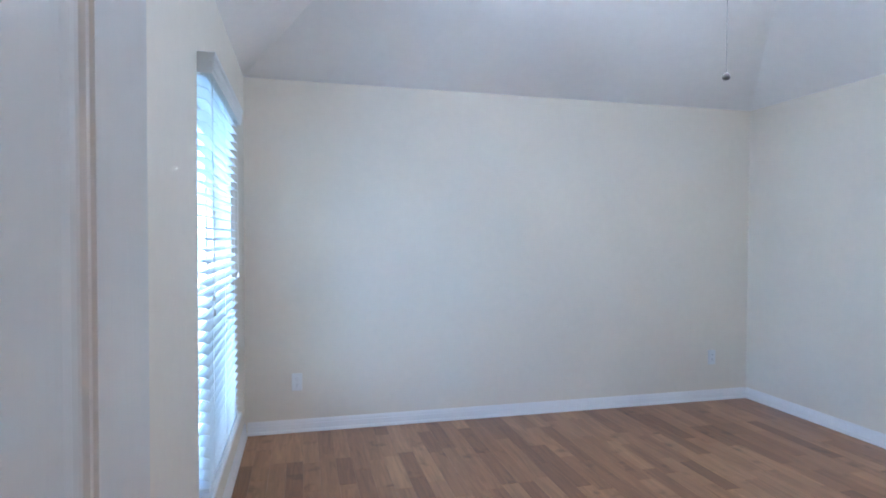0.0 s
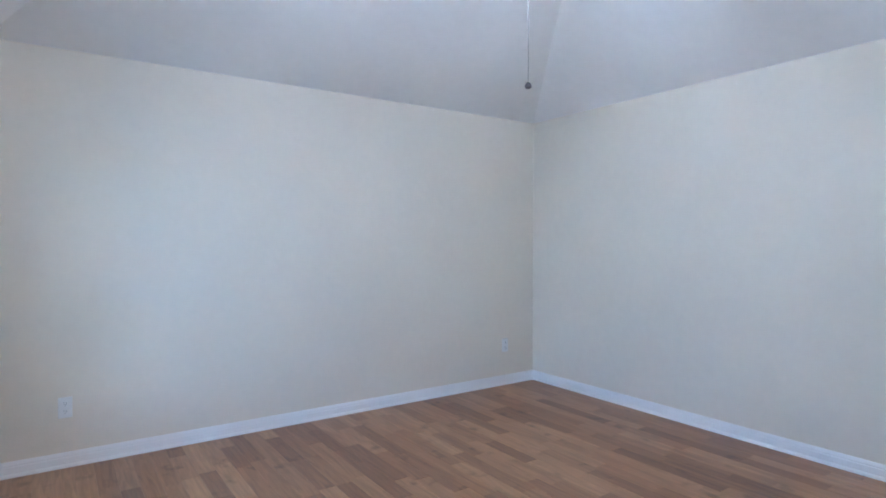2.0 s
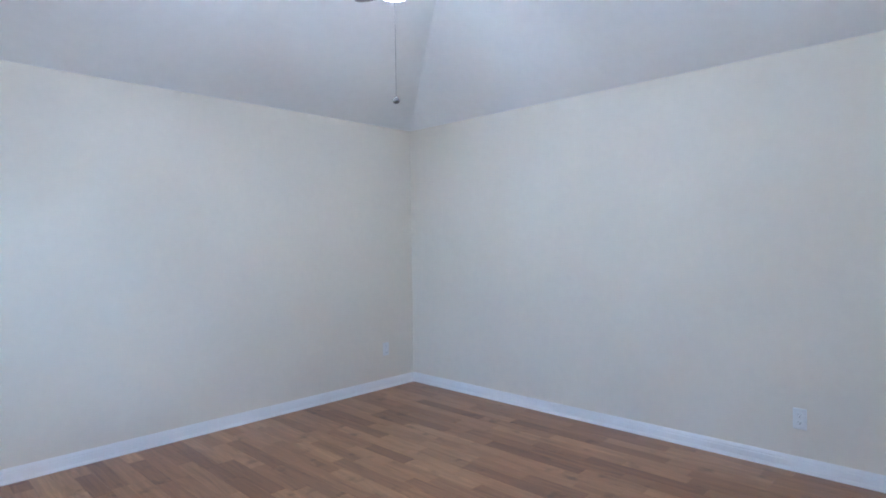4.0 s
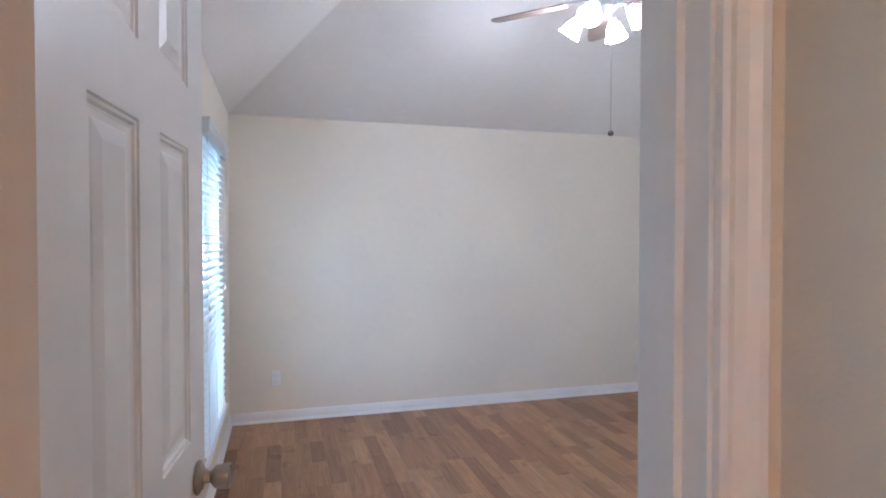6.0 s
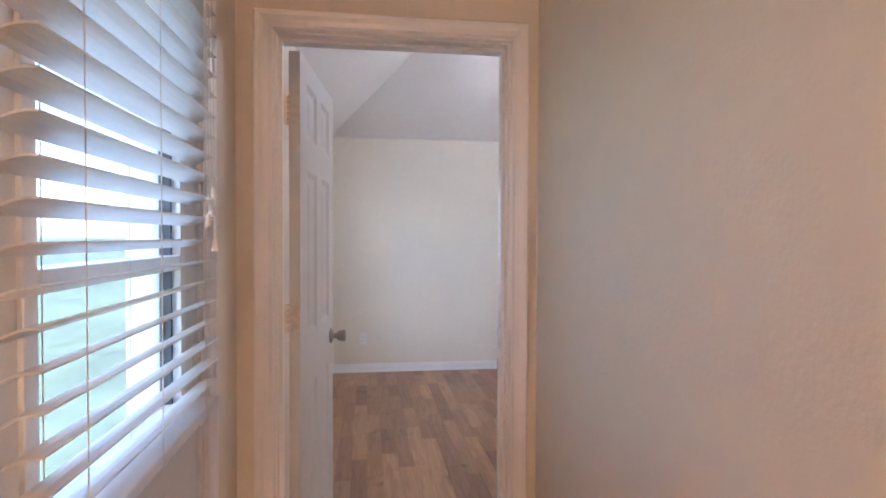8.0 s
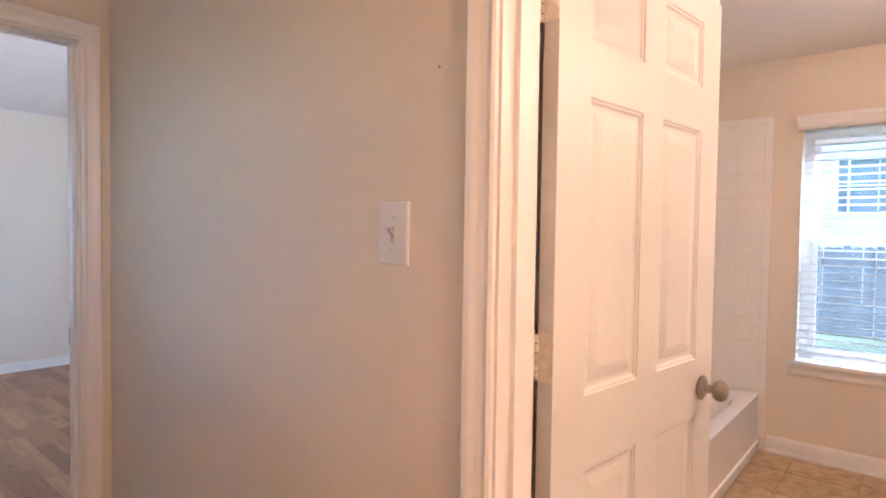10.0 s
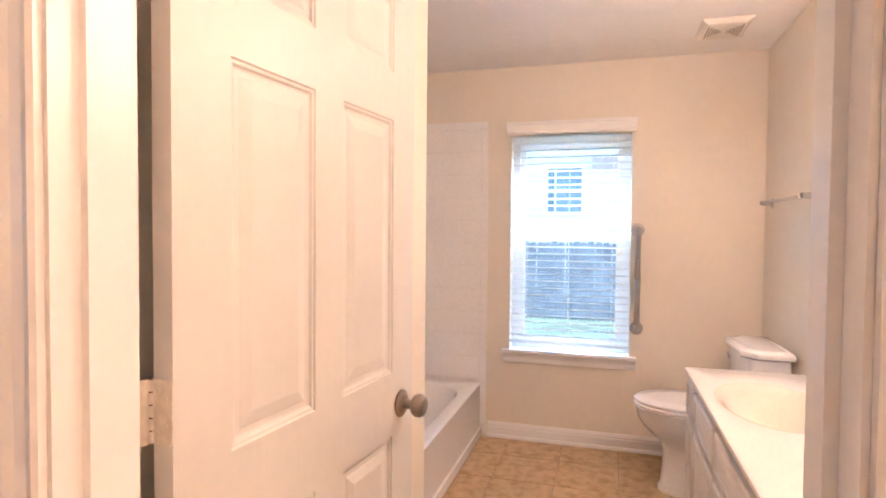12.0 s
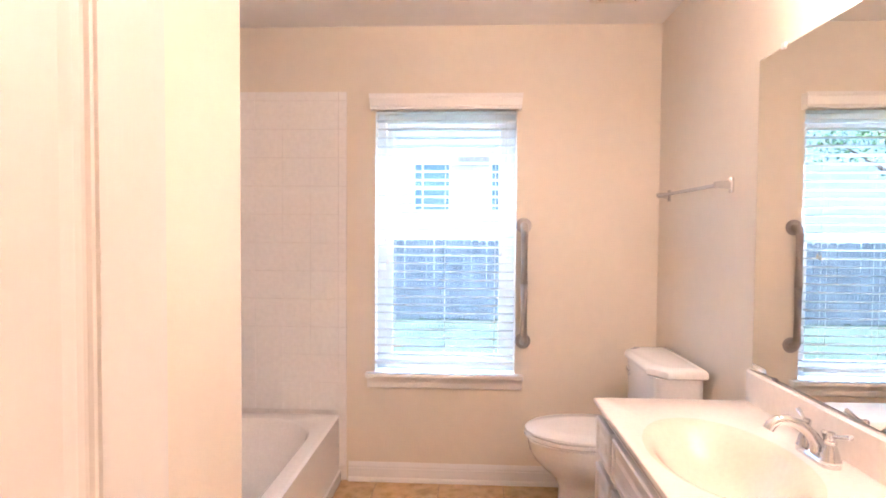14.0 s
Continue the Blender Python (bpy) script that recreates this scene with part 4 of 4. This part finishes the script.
lathe(bm, [(0.006, 0.030), (0.004, 0.060), (0.007, 0.066), (0.010, 0.074), (0.007, 0.081), (0.002, 0.083)], 16, Matrix.Translation((0, -0.018, 0)))
part("lift_rod", bm, CHROME, fau, smooth=True)
for s in (-1, 1):
    at = Matrix.Translation((s * 0.055, 0, 0))
    bm = bmesh.new()
    lathe(bm, [(0.027, 0.012), (0.028, 0.018), (0.024, 0.024), (0.024, 0.030), (0.017, 0.052), (0.013, 0.060), (0.016, 0.064), (0.016, 0.070), (0.010, 0.074), (0.011, 0.082), (0.013, 0.088), (0.010, 0.094), (0.003, 0.097)], 22, at)
    han = part("handle", bm, CHROME, fau, smooth=True)
    bm = bmesh.new()
    tube(bm, [(s * 0.055, 0, 0.086), (s * 0.078, -0.004, 0.090), (s * 0.098, -0.008, 0.096), (s * 0.118, -0.012, 0.102)], [0.006, 0.0045, 0.006, 0.0075], 12)
    part("lever", bm, CHROME, han, smooth=True)

# mirror
MX0, MX1, MZ0, MZ1 = 0.16, 2.165, 0.908, 1.937
mir = thing("wall_mirror", pose(0, BS, 0), "large frameless wall mirror held by clear clips", "mirror")
bm = bmesh.new()
box(bm, MX0, MX1, 0.001, 0.0065, MZ0, MZ1)
part("backing", bm, material("mirror_edge", (0.25, 0.27, 0.26), 0.3), mir)
bm = bmesh.new()
bm.faces.new([bm.verts.new(p) for p in ((MX0 + 0.002, 0.0072, MZ0 + 0.002), (MX1 - 0.002, 0.0072, MZ0 + 0.002), (MX1 - 0.002, 0.0072, MZ1 - 0.002), (MX0 + 0.002, 0.0072, MZ1 - 0.002))])
part("glass", bm, MIRROR, mir)
for x in (2.018, 1.15, 0.35):
    for z, s in ((MZ1, 1), (MZ0, -1)):
        bm = bmesh.new()
        box(bm, x - 0.010, x + 0.010, 0.0, 0.012, z - 0.008 if s > 0 else z - 0.010, z + 0.012 if s > 0 else z + 0.006, bevel=0.002)
        part("clip", bm, PLASTIC if s > 0 else STEEL, mir)

# light bar over the mirror
bar = thing("vanity_light", pose(0, BS, 0), "fluted bronze vanity light bar with glowing globe bulbs", "wall light")
LX0, LX1, LZ = 0.960, 1.715, 2.085
bm = bmesh.new()
prof = [(0.001, LZ - 0.052), (0.030, LZ - 0.052), (0.036, LZ - 0.046)]
for i in range(8):
    z = LZ - 0.040 + i * 0.0112
    prof += [(0.044, z - 0.0045), (0.049, z), (0.044, z + 0.0045)]
prof += [(0.036, LZ + 0.046), (0.030, LZ + 0.052), (0.001, LZ + 0.052)]
prism(bm, prof, lambda u, v, e: (LX0 if e == 0 else LX1, u, v))
part("bar", bm, BRONZE, bar)
for i in range(4):
    x = LX0 + 0.09 + i * (LX1 - LX0 - 0.18) / 3
    m = Matrix.Translation((x, 0.046, LZ)) @ Matrix.Rotation(radians(-90), 4, "X")
    bm = bmesh.new()
    lathe(bm, [(0.024, 0.0), (0.024, 0.012), (0.017, 0.020), (0.017, 0.052)], 18, m)
    soc = part("socket", bm, BRONZE, bar, smooth=True)
    bm = bmesh.new()
    lathe(bm, [(0.014, 0.052), (0.020, 0.062), (0.035, 0.078), (0.042, 0.098), (0.038, 0.120), (0.024, 0.136), (0.008, 0.143)], 20, m)
    part("bulb", bm, BULB, soc, "glowing warm globe bulb", True)

# toilet
TX, TB = 2.700, -2.833
toi = thing("toilet", pose(TX, -0.246, BF) @ Matrix.Diagonal((1, 1, 1.078, 1)), "white porcelain two-piece toilet with a closed lid", "toilet")


def egg(yb, yf, w, z, n=40, flat=0.0):
    pts = []
    ym = yb + (yf - yb) * 0.42
    for i in range(n):
        a = 2 * math.pi * i / n
        c, s = math.cos(a), math.sin(a)
        pts.append((w * c, ym + ((yf - ym) * s if s > 0 else (ym - yb) * (math.copysign(abs(s) ** 0.6, s))), z))
    return pts


yb, yf = TB + 0.225, -2.135
bm = bmesh.new()
loft(bm, [egg(yb - 0.10, -2.264, 0.112, 0.0), egg(yb - 0.10, -2.264, 0.112, 0.022), egg(yb - 0.09, -2.276, 0.101, 0.034), egg(yb - 0.09, -2.284, 0.096, 0.120), egg(yb - 0.08, -2.288, 0.098, 0.205), egg(yb - 0.07, -2.268, 0.112, 0.242),
          egg(yb - 0.06, -2.225, 0.138, 0.275), egg(yb - 0.05, -2.186, 0.160, 0.310), egg(yb - 0.03, -2.160, 0.176, 0.350), egg(yb - 0.02, -2.150, 0.184, 0.3980), egg(yb - 0.02, -2.156, 0.178, 0.4060)], True, True)
part("bowl", bm, PORCELAIN, toi, smooth=True)
bm = bmesh.new()
loft(bm, [egg(yb, -2.143, 0.182, 0.4075), egg(yb, -2.136, 0.188, 0.4120), egg(yb, -2.136, 0.188, 0.4200), egg(yb, -2.142, 0.183, 0.4245)], True, True)
part("seat", bm, PORCELAIN, toi, smooth=True)
bm = bmesh.new()
loft(bm, [egg(yb + 0.01, -2.146, 0.180, 0.4265), egg(yb + 0.01, -2.138, 0.186, 0.4320), egg(yb + 0.01, -2.139, 0.186, 0.4400), egg(yb + 0.01, -2.150, 0.176, 0.4470), egg(yb + 0.05, -2.23, 0.11, 0.4500)], True, True)
part("lid", bm, PORCELAIN, toi, smooth=True)
for s in (-1, 1):
    bm = bmesh.new()
    box(bm, s * 0.075 - 0.018, s * 0.075 + 0.018, yb - 0.018, yb + 0.012, 0.407, 0.438, bevel=0.004)
    part("seat_hinge", bm, PORCELAIN, toi)
bm = bmesh.new()
y0, y1 = TB + 0.008, TB + 0.196
loft(bm, [rounded(-0.205, 0.205, y0, y1 - 0.012, 0.392, 0.03), rounded(-0.213, 0.213, y0, y1, 0.44, 0.035), rounded(-0.222, 0.222, y0, y1 + 0.006, 0.698, 0.035)], True, True)
part("tank", bm, PORCELAIN, toi, smooth=True)
tank_lid = [(-0.238, y0 - 0.004), (0.238, y0 - 0.004), (0.238, y1 - 0.035), (0.165, y1 + 0.028), (-0.165, y1 + 0.028), (-0.238, y1 - 0.035)]


def grown(d, z):
    cxm, cym = 0.0, (y0 + y1) / 2
    return [(x * (1 + d / 0.238), cym + (y - cym) * (1 + d / 0.11), z) for x, y in tank_lid]


bm = bmesh.new()
loft(bm, [grown(-0.010, 0.699), grown(-0.002, 0.705), grown(0, 0.715), grown(-0.002, 0.727), grown(-0.010, 0.735), grown(-0.040, 0.739)], True, True)
part("tank_lid", bm, PORCELAIN, toi, smooth=True)
bm = bmesh.new()
tube(bm, [(0.150, y1 + 0.004, 0.655), (0.150, y1 + 0.022, 0.655)], 0.012, 14)
tube(bm, [(0.150, y1 + 0.020, 0.655), (0.110, y1 + 0.026, 0.649), (0.085, y1 + 0.026, 0.647)], [0.006, 0.005, 0.007], 10)
part("flush_lever", bm, CHROME, toi, smooth=True)

# grab bar beside the window
gb = thing("grab_bar", pose(BX, -2.413, 0), "brushed steel grab bar fixed upright beside the window", "grab bar")
z0, z1 = 0.793, 1.393
bm = bmesh.new()
pts = [(-0.004, 0, z1), (-0.030, 0, z1)] + [(-0.030 - 0.028 * math.sin(a), 0, z1 - 0.028 * (1 - math.cos(a))) for a in (0.4, 0.8, 1.2, math.pi / 2)]
pts += [(-0.058, 0, (z0 + z1) / 2)] + [(-0.030 - 0.028 * math.cos(a), 0, z0 + 0.028 * (1 - math.sin(a))) for a in (0.0, 0.4, 0.8, 1.2)] + [(-0.030, 0, z0), (-0.004, 0, z0)]
tube(bm, pts, 0.0185, 18)
part("bar", bm, STEEL, gb, smooth=True)
for z in (z0, z1):
    bm = bmesh.new()
    lathe(bm, [(0.040, 0.0005), (0.040, 0.005), (0.036, 0.010), (0.018, 0.012)], 26, Matrix.Translation((0, 0, z)) @ Matrix.Rotation(radians(-90), 4, "Y"))
    part("flange", bm, STEEL, gb, smooth=True)

# towel bar over the toilet
tb = thing("towel_bar", pose(0, BS, 1.540), "clear acrylic towel bar on chrome wall brackets", "towel bar")
for x in (2.352, 3.010):
    bm = bmesh.new()
    box(bm, x - 0.011, x + 0.011, 0.0005, 0.012, -0.028, 0.028, bevel=0.003)
    br = part("bracket", bm, CHROME, tb)
    bm = bmesh.new()
    prism(bm, [(0.010, -0.016), (0.058, -0.010), (0.066, -0.004), (0.066, 0.012), (0.058, 0.014), (0.010, 0.016)], lambda u, v, e: (x - 0.008 + 0.016 * e, u, v))
    part("arm", bm, CHROME, br)
ACRYLIC = bpy.data.materials.new("acrylic")
ACRYLIC.use_nodes = True
ab = ACRYLIC.node_tree.nodes["Principled BSDF"]
ab.inputs["Base Color"].default_value = (0.90, 0.87, 0.83, 1)
ab.inputs["Transmission Weight"].default_value, ab.inputs["Roughness"].default_value, ab.inputs["IOR"].default_value = 0.25, 0.18, 1.45
bm = bmesh.new()
box(bm, 2.360, 3.002, 0.050, 0.062, -0.006, 0.006, bevel=0.002)
part("bar", bm, ACRYLIC, tb)

# exhaust fan grille in the ceiling
vent = thing("exhaust_vent", pose(2.738, -2.785, BH), "square white slotted exhaust fan grille", "vent")
bm = bmesh.new()
loft(bm, [rounded(-0.145, 0.145, -0.115, 0.115, -0.0005, 0.006, 3), rounded(-0.145, 0.145, -0.115, 0.115, -0.008, 0.006, 3), rounded(-0.118, 0.118, -0.090, 0.090, -0.022, 0.006, 3)], True, True)
part("grille", bm, material("vent_plastic", (0.78, 0.74, 0.66), 0.45), vent)
SLOT = material("vent_slot", (0.36, 0.30, 0.23), 0.8)
for s in (-1, 1):
    for i in range(6):
        y = s * (0.016 + i * 0.0125)
        half = 0.012 + i * 0.0150
        bm = bmesh.new()
        box(bm, -half, half, y - 0.0028, y + 0.0028, -0.0235, -0.0222)
        part("slot", bm, SLOT, vent)
bm = bmesh.new()
lathe(bm, [(0.010, -0.0222), (0.009, -0.025), (0.004, -0.026)], 14)
part("screw_cap", bm, PLASTIC, vent)


# ---- outside ----
GZ = -0.35
bm = bmesh.new()
box(bm, -400, 400, -400, 400, GZ - 0.5, GZ)
tagged(part("ground", bm, GRASS), "green lawn round the house", "ground", kind="structure")

fence = thing("wooden_fence", pose(11.0, 0, GZ), "weathered grey wooden picket fence behind the lawn", "fence")
bm = bmesh.new()
prism(bm, [(-0.0695, 0.03), (0.0695, 0.03), (0.0695, 1.50), (0.045, 1.54), (-0.045, 1.54), (-0.0695, 1.50)], lambda u, v, e: (-0.009 + 0.018 * e, u, v))
picket = part("picket", bm, FENCE, fence)
for i in range(1, 74):
    share("picket", picket.data, fence, pose(random.uniform(-0.004, 0.004), -5.2 + i * 0.142, random.uniform(-0.025, 0.015), random.uniform(-0.5, 0.5), 0, 0))
picket.matrix_basis = pose(0, -5.2, 0)
for z in (0.35, 1.22):
    bm = bmesh.new()
    box(bm, 0.011, 0.05, -5.3, 5.3, z, z + 0.09)
    part("rail", bm, FENCE, fence)
for i in range(5):
    bm = bmesh.new()
    box(bm, 0.051, 0.14, -5.0 + i * 2.5 - 0.045, -5.0 + i * 2.5 + 0.045, -0.05, 1.45)
    part("post", bm, FENCE, fence)

house = thing("neighbour_house", pose(16.5, 0, GZ), "pale sided neighbouring house with brick upper band", "house")
bm = bmesh.new()
for a, b, lo, hi in ((-9, -3.70, 0, 5.6), (-2.68, -1.52, 0, 5.6), (-0.48, 9, 0, 5.6), (-3.70, -2.68, 0, 2.28), (-3.70, -2.68, 3.62, 5.6), (-1.52, -0.48, 0, 2.28), (-1.52, -0.48, 3.62, 5.6)):
    box(bm, 0, 0.2, a, b, lo, hi)
box(bm, 0.2, 8, -9, 9, 0, 5.59)
part("wall", bm, SIDING, house)
bm = bmesh.new()
for i in range(28):
    z = 0.05 + i * 0.2
    for a, b in ((-9, -3.75), (-2.63, -1.57), (-0.43, 9)):
        prism(bm, [(0, z), (-0.018, z), (-0.004, z + 0.195), (0, z + 0.195)], lambda u, v, e: (u - 0.0005, a if e == 0 else b, v))
part("siding_boards", bm, SIDING, house)
for a, b in ((-3.70, -2.68), (-1.52, -0.48)):
    bm = bmesh.new()
    box(bm, 0.08, 0.10, a, b, 2.28, 3.62)
    win = part("window", bm, DARKGLASS, house, "dark window pane")
    for y0_, y1_, z0_, z1_ in ((a - 0.05, a + 0.03, 2.23, 3.67), (b - 0.03, b + 0.05, 2.23, 3.67), (a + 0.03, b - 0.03, 3.60, 3.67), (a + 0.03, b - 0.03, 2.23, 2.30), (a + 0.03, b - 0.03, 2.94, 2.98), ((a + b) / 2 + 0.25, (a + b) / 2 + 0.29, 2.30, 3.60)):
        bm = bmesh.new()
        box(bm, -0.03, 0.079, y0_, y1_, z0_, z1_)
        part("frame", bm, VINYL, win)
bm = bmesh.new()
box(bm, -0.09, -0.02, -2.63, -1.76, 3.55, 3.88)
part("brick_band", bm, BRICK, house, "red brick band")
bm = bmesh.new()
prism(bm, [(-0.6, 5.45), (4.1, 8.2), (8.6, 5.45), (8.6, 5.62), (4.1, 8.4), (-0.6, 5.62)], lambda u, v, e: (u, -9.5 if e == 0 else 9.5, v))
part("roof", bm, ROOF, house)


def tree(x, y, tall, spread, seed):
    rng = random.Random(seed)
    top = thing("tree", pose(x, y, GZ), "leafy green tree beyond the fence", "tree")
    bm = bmesh.new()
    tube(bm, [(0, 0, -0.1), (0.05, 0.02, tall * 0.3), (-0.04, 0.08, tall * 0.6), (0.02, 0.02, tall * 0.9)], [0.17, 0.13, 0.08, 0.02], 10)
    limbs = []
    for i in range(9):
        a, z = rng.uniform(0, 6.28), tall * rng.uniform(0.35, 0.75)
        tip = Vector((math.cos(a) * spread * 0.75, math.sin(a) * spread * 0.75, z + tall * rng.uniform(0.1, 0.25)))
        tube(bm, [(0, 0.03, z), tip * 0.5 + Vector((0, 0, z * 0.5 + 0.05)), tip], [0.06, 0.035, 0.012], 7)
        limbs.append(tip)
    part("trunk", bm, BARK, top, smooth=True)
    verts, faces = [], []
    for i in range(2600):
        c = rng.choice(limbs + [Vector((0, 0, tall * 0.9))])
        p = c + Vector((rng.gauss(0, 0.34), rng.gauss(0, 0.34), rng.gauss(0, 0.30))) * spread * 0.55
        u = Vector((rng.uniform(-1, 1), rng.uniform(-1, 1), rng.uniform(-1, 1))).normalized() * 0.075
        w = u.orthogonal().normalized() * 0.045
        k = len(verts)
        verts += [p - u, p + w, p + u, p - w]
        faces.append((k, k + 1, k + 2, k + 3))
    me = bpy.data.meshes.new("crown")
    me.from_pydata([tuple(v) for v in verts], [], faces)
    me.materials.append(LEAF)
    crown = new("crown", me)
    crown.parent = top
    return top


tree(13.2, 5.4, 5.2, 1.7, 3)


# ---- wall tiles of the tub alcove ----
tiled = slab("wall_tile_backing", GROUT, [(BX - 0.006, BX - 0.001, -1.487, BN, BF + 0.002, 2.084), (ALC + 0.001, BX - 0.006, BN - 0.006, BN - 0.001, 0.36, 2.084), (ALC + 0.001, ALC + 0.006, -1.487, BN - 0.006, 0.36, 2.084)],
             "white square ceramic tiles round the bathtub", "wall tiles")


def tile_mesh(name, w, h, d=0.0045, r=0.0022):
    bm = bmesh.new()
    g, e, q = 0.0009, 0.0002, 0.0005
    loft(bm, [[(0, e, g), (0, w - e, g), (0, w - e, h - g), (0, e, h - g)],
              [(-d + 0.0008, e, g), (-d + 0.0008, w - e, g), (-d + 0.0008, w - e, h - g), (-d + 0.0008, e, h - g)],
              [(-d, e + q, g + r), (-d, w - e - q, g + r), (-d, w - e - q, h - g - r), (-d, e + q, h - g - r)]], False, True)
    me = bpy.data.meshes.new(name)
    bmesh.ops.recalc_face_normals(bm, faces=bm.faces)
    bm.to_mesh(me)
    bm.free()
    me.materials.append(TILE)
    return me


P = 0.1485
square, strip, cut = tile_mesh("tile", P, P), tile_mesh("edge_tile", 0.0435, P), tile_mesh("tile", P * 0.72, P)
rows_z = [1.296 + i * P for i in range(-7, 5)]
for z in rows_z:
    for j in range(5):
        if z > 0.33:
            share("tile", square if j < 4 else cut, tiled, pose(BX - 0.0062, -1.443 + j * P, z, 0, 0, 0))
    share("edge_tile", strip, tiled, pose(BX - 0.0062, -1.487, z))
for z in (rows_z[0] - P, rows_z[0] - 2 * P + 0.06):
    if z > BF:
        share("edge_tile", strip, tiled, pose(BX - 0.0062, -1.487, z))
top_edge = tile_mesh("edge_tile", P, 0.047)
for j in range(5):
    share("edge_tile", top_edge if j < 4 else tile_mesh("edge_tile", P * 0.72, 0.047), tiled, pose(BX - 0.0062, -1.443 + j * P, rows_z[-1] + P))
share("edge_tile", tile_mesh("edge_tile", 0.0435, 0.047), tiled, pose(BX - 0.0062, -1.487, rows_z[-1] + P))

# ---- bathroom floor tiles ----
G = 0.334


def floor_tile(w, d):
    bm = bmesh.new()
    g, z = 0.0025, 0.0
    loft(bm, [[(g, g, -0.004), (w - g, g, -0.004), (w - g, d - g, -0.004), (g, d - g, -0.004)], [(g, g, -0.001), (w - g, g, -0.001), (w - g, d - g, -0.001), (g, d - g, -0.001)], [(g + 0.002, g + 0.002, 0), (w - g - 0.002, g + 0.002, 0), (w - g - 0.002, d - g - 0.002, 0), (g + 0.002, d - g - 0.002, 0)]], False, True)
    bmesh.ops.recalc_face_normals(bm, faces=bm.faces)
    me = bpy.data.meshes.new("tile")
    bm.to_mesh(me)
    bm.free()
    me.materials.append(TRAV)
    return me


shapes = {}
ux = sorted({round(v, 4) for v in [BW, BX] + [2.893 + G * k for k in range(-8, 2)] if BW <= v <= BX})
uy = sorted({round(v, 4) for v in [BS, -1.462] + [-1.650 + G * k for k in range(-5, 2)] if BS <= v <= -1.462})
for xa, xb in zip(ux, ux[1:]):
    for ya, yb_ in zip(uy, uy[1:]):
        key = (round(xb - xa, 4), round(yb_ - ya, 4))
        if key not in shapes:
            shapes[key] = floor_tile(*key)
        share("tile", shapes[key], floor_bath, pose(xa, ya, BF))


# ---- laminate staves ----
def stave_mesh(length, w=0.0953):
    bm = bmesh.new()
    g = 0.0003
    loft(bm, [[(g, g, -0.006), (w - g, g, -0.006), (w - g, length - g, -0.006), (g, length - g, -0.006)], [(g, g, -0.0006), (w - g, g, -0.0006), (w - g, length - g, -0.0006), (g, length - g, -0.0006)],
              [(0.0012, 0.0012, 0), (w - 0.0012, 0.0012, 0), (w - 0.0012, length - 0.0012, 0), (0.0012, length - 0.0012, 0)]], False, True)
    bmesh.ops.recalc_face_normals(bm, faces=bm.faces)
    me = bpy.data.meshes.new("plank")
    bm.to_mesh(me)
    bm.free()
    me.materials.append(OAK)
    return me


rng = random.Random(11)
lengths = {n: stave_mesh(n / 100) for n in (38, 46, 54, 62, 70)}
strips = int((E - W) / 0.0953) + 1
rest_v, rest_f = [], []


def loose(x, y, w, length):
    k = len(rest_v)
    rest_v.extend([(x + 0.0004, y + 0.0004, -0.0002), (x + w - 0.0004, y + 0.0004, -0.0002), (x + w - 0.0004, y + length - 0.0004, -0.0002), (x + 0.0004, y + length - 0.0004, -0.0002)])
    rest_f.append((k, k + 1, k + 2, k + 3))


for i in range(strips):
    x = W + i * 0.0953
    y = D - 0.0
    first = rng.choice((20, 30, 46, 54, 62))
    y -= first / 100
    loose(x, y, 0.0953, first / 100)
    while y > 0.75:
        n = rng.choice(tuple(lengths))
        y -= n / 100
        share("plank", lengths[n], floor_bed, pose(x, y, 0))
    while y > 0.0:
        n = min(0.5, y)
        y -= n
        loose(x, y, 0.0953, n)
for i in range(15):
    y = 0.0 if HX + i * 0.0953 > W - 0.09 else -1.35
    while y > HS:
        n = min(rng.uniform(0.4, 0.7), y - HS) if y - HS > 0.05 else y - HS
        y -= n
        loose(HX + i * 0.0953, y, 0.0953, n)
me = bpy.data.meshes.new("floor_staves")
me.from_pydata(rest_v, [], rest_f)
me.materials.append(OAK)
ob = new("floor_staves", me)
ob.parent = floor_bed
tagged(ob, kind="stuff")
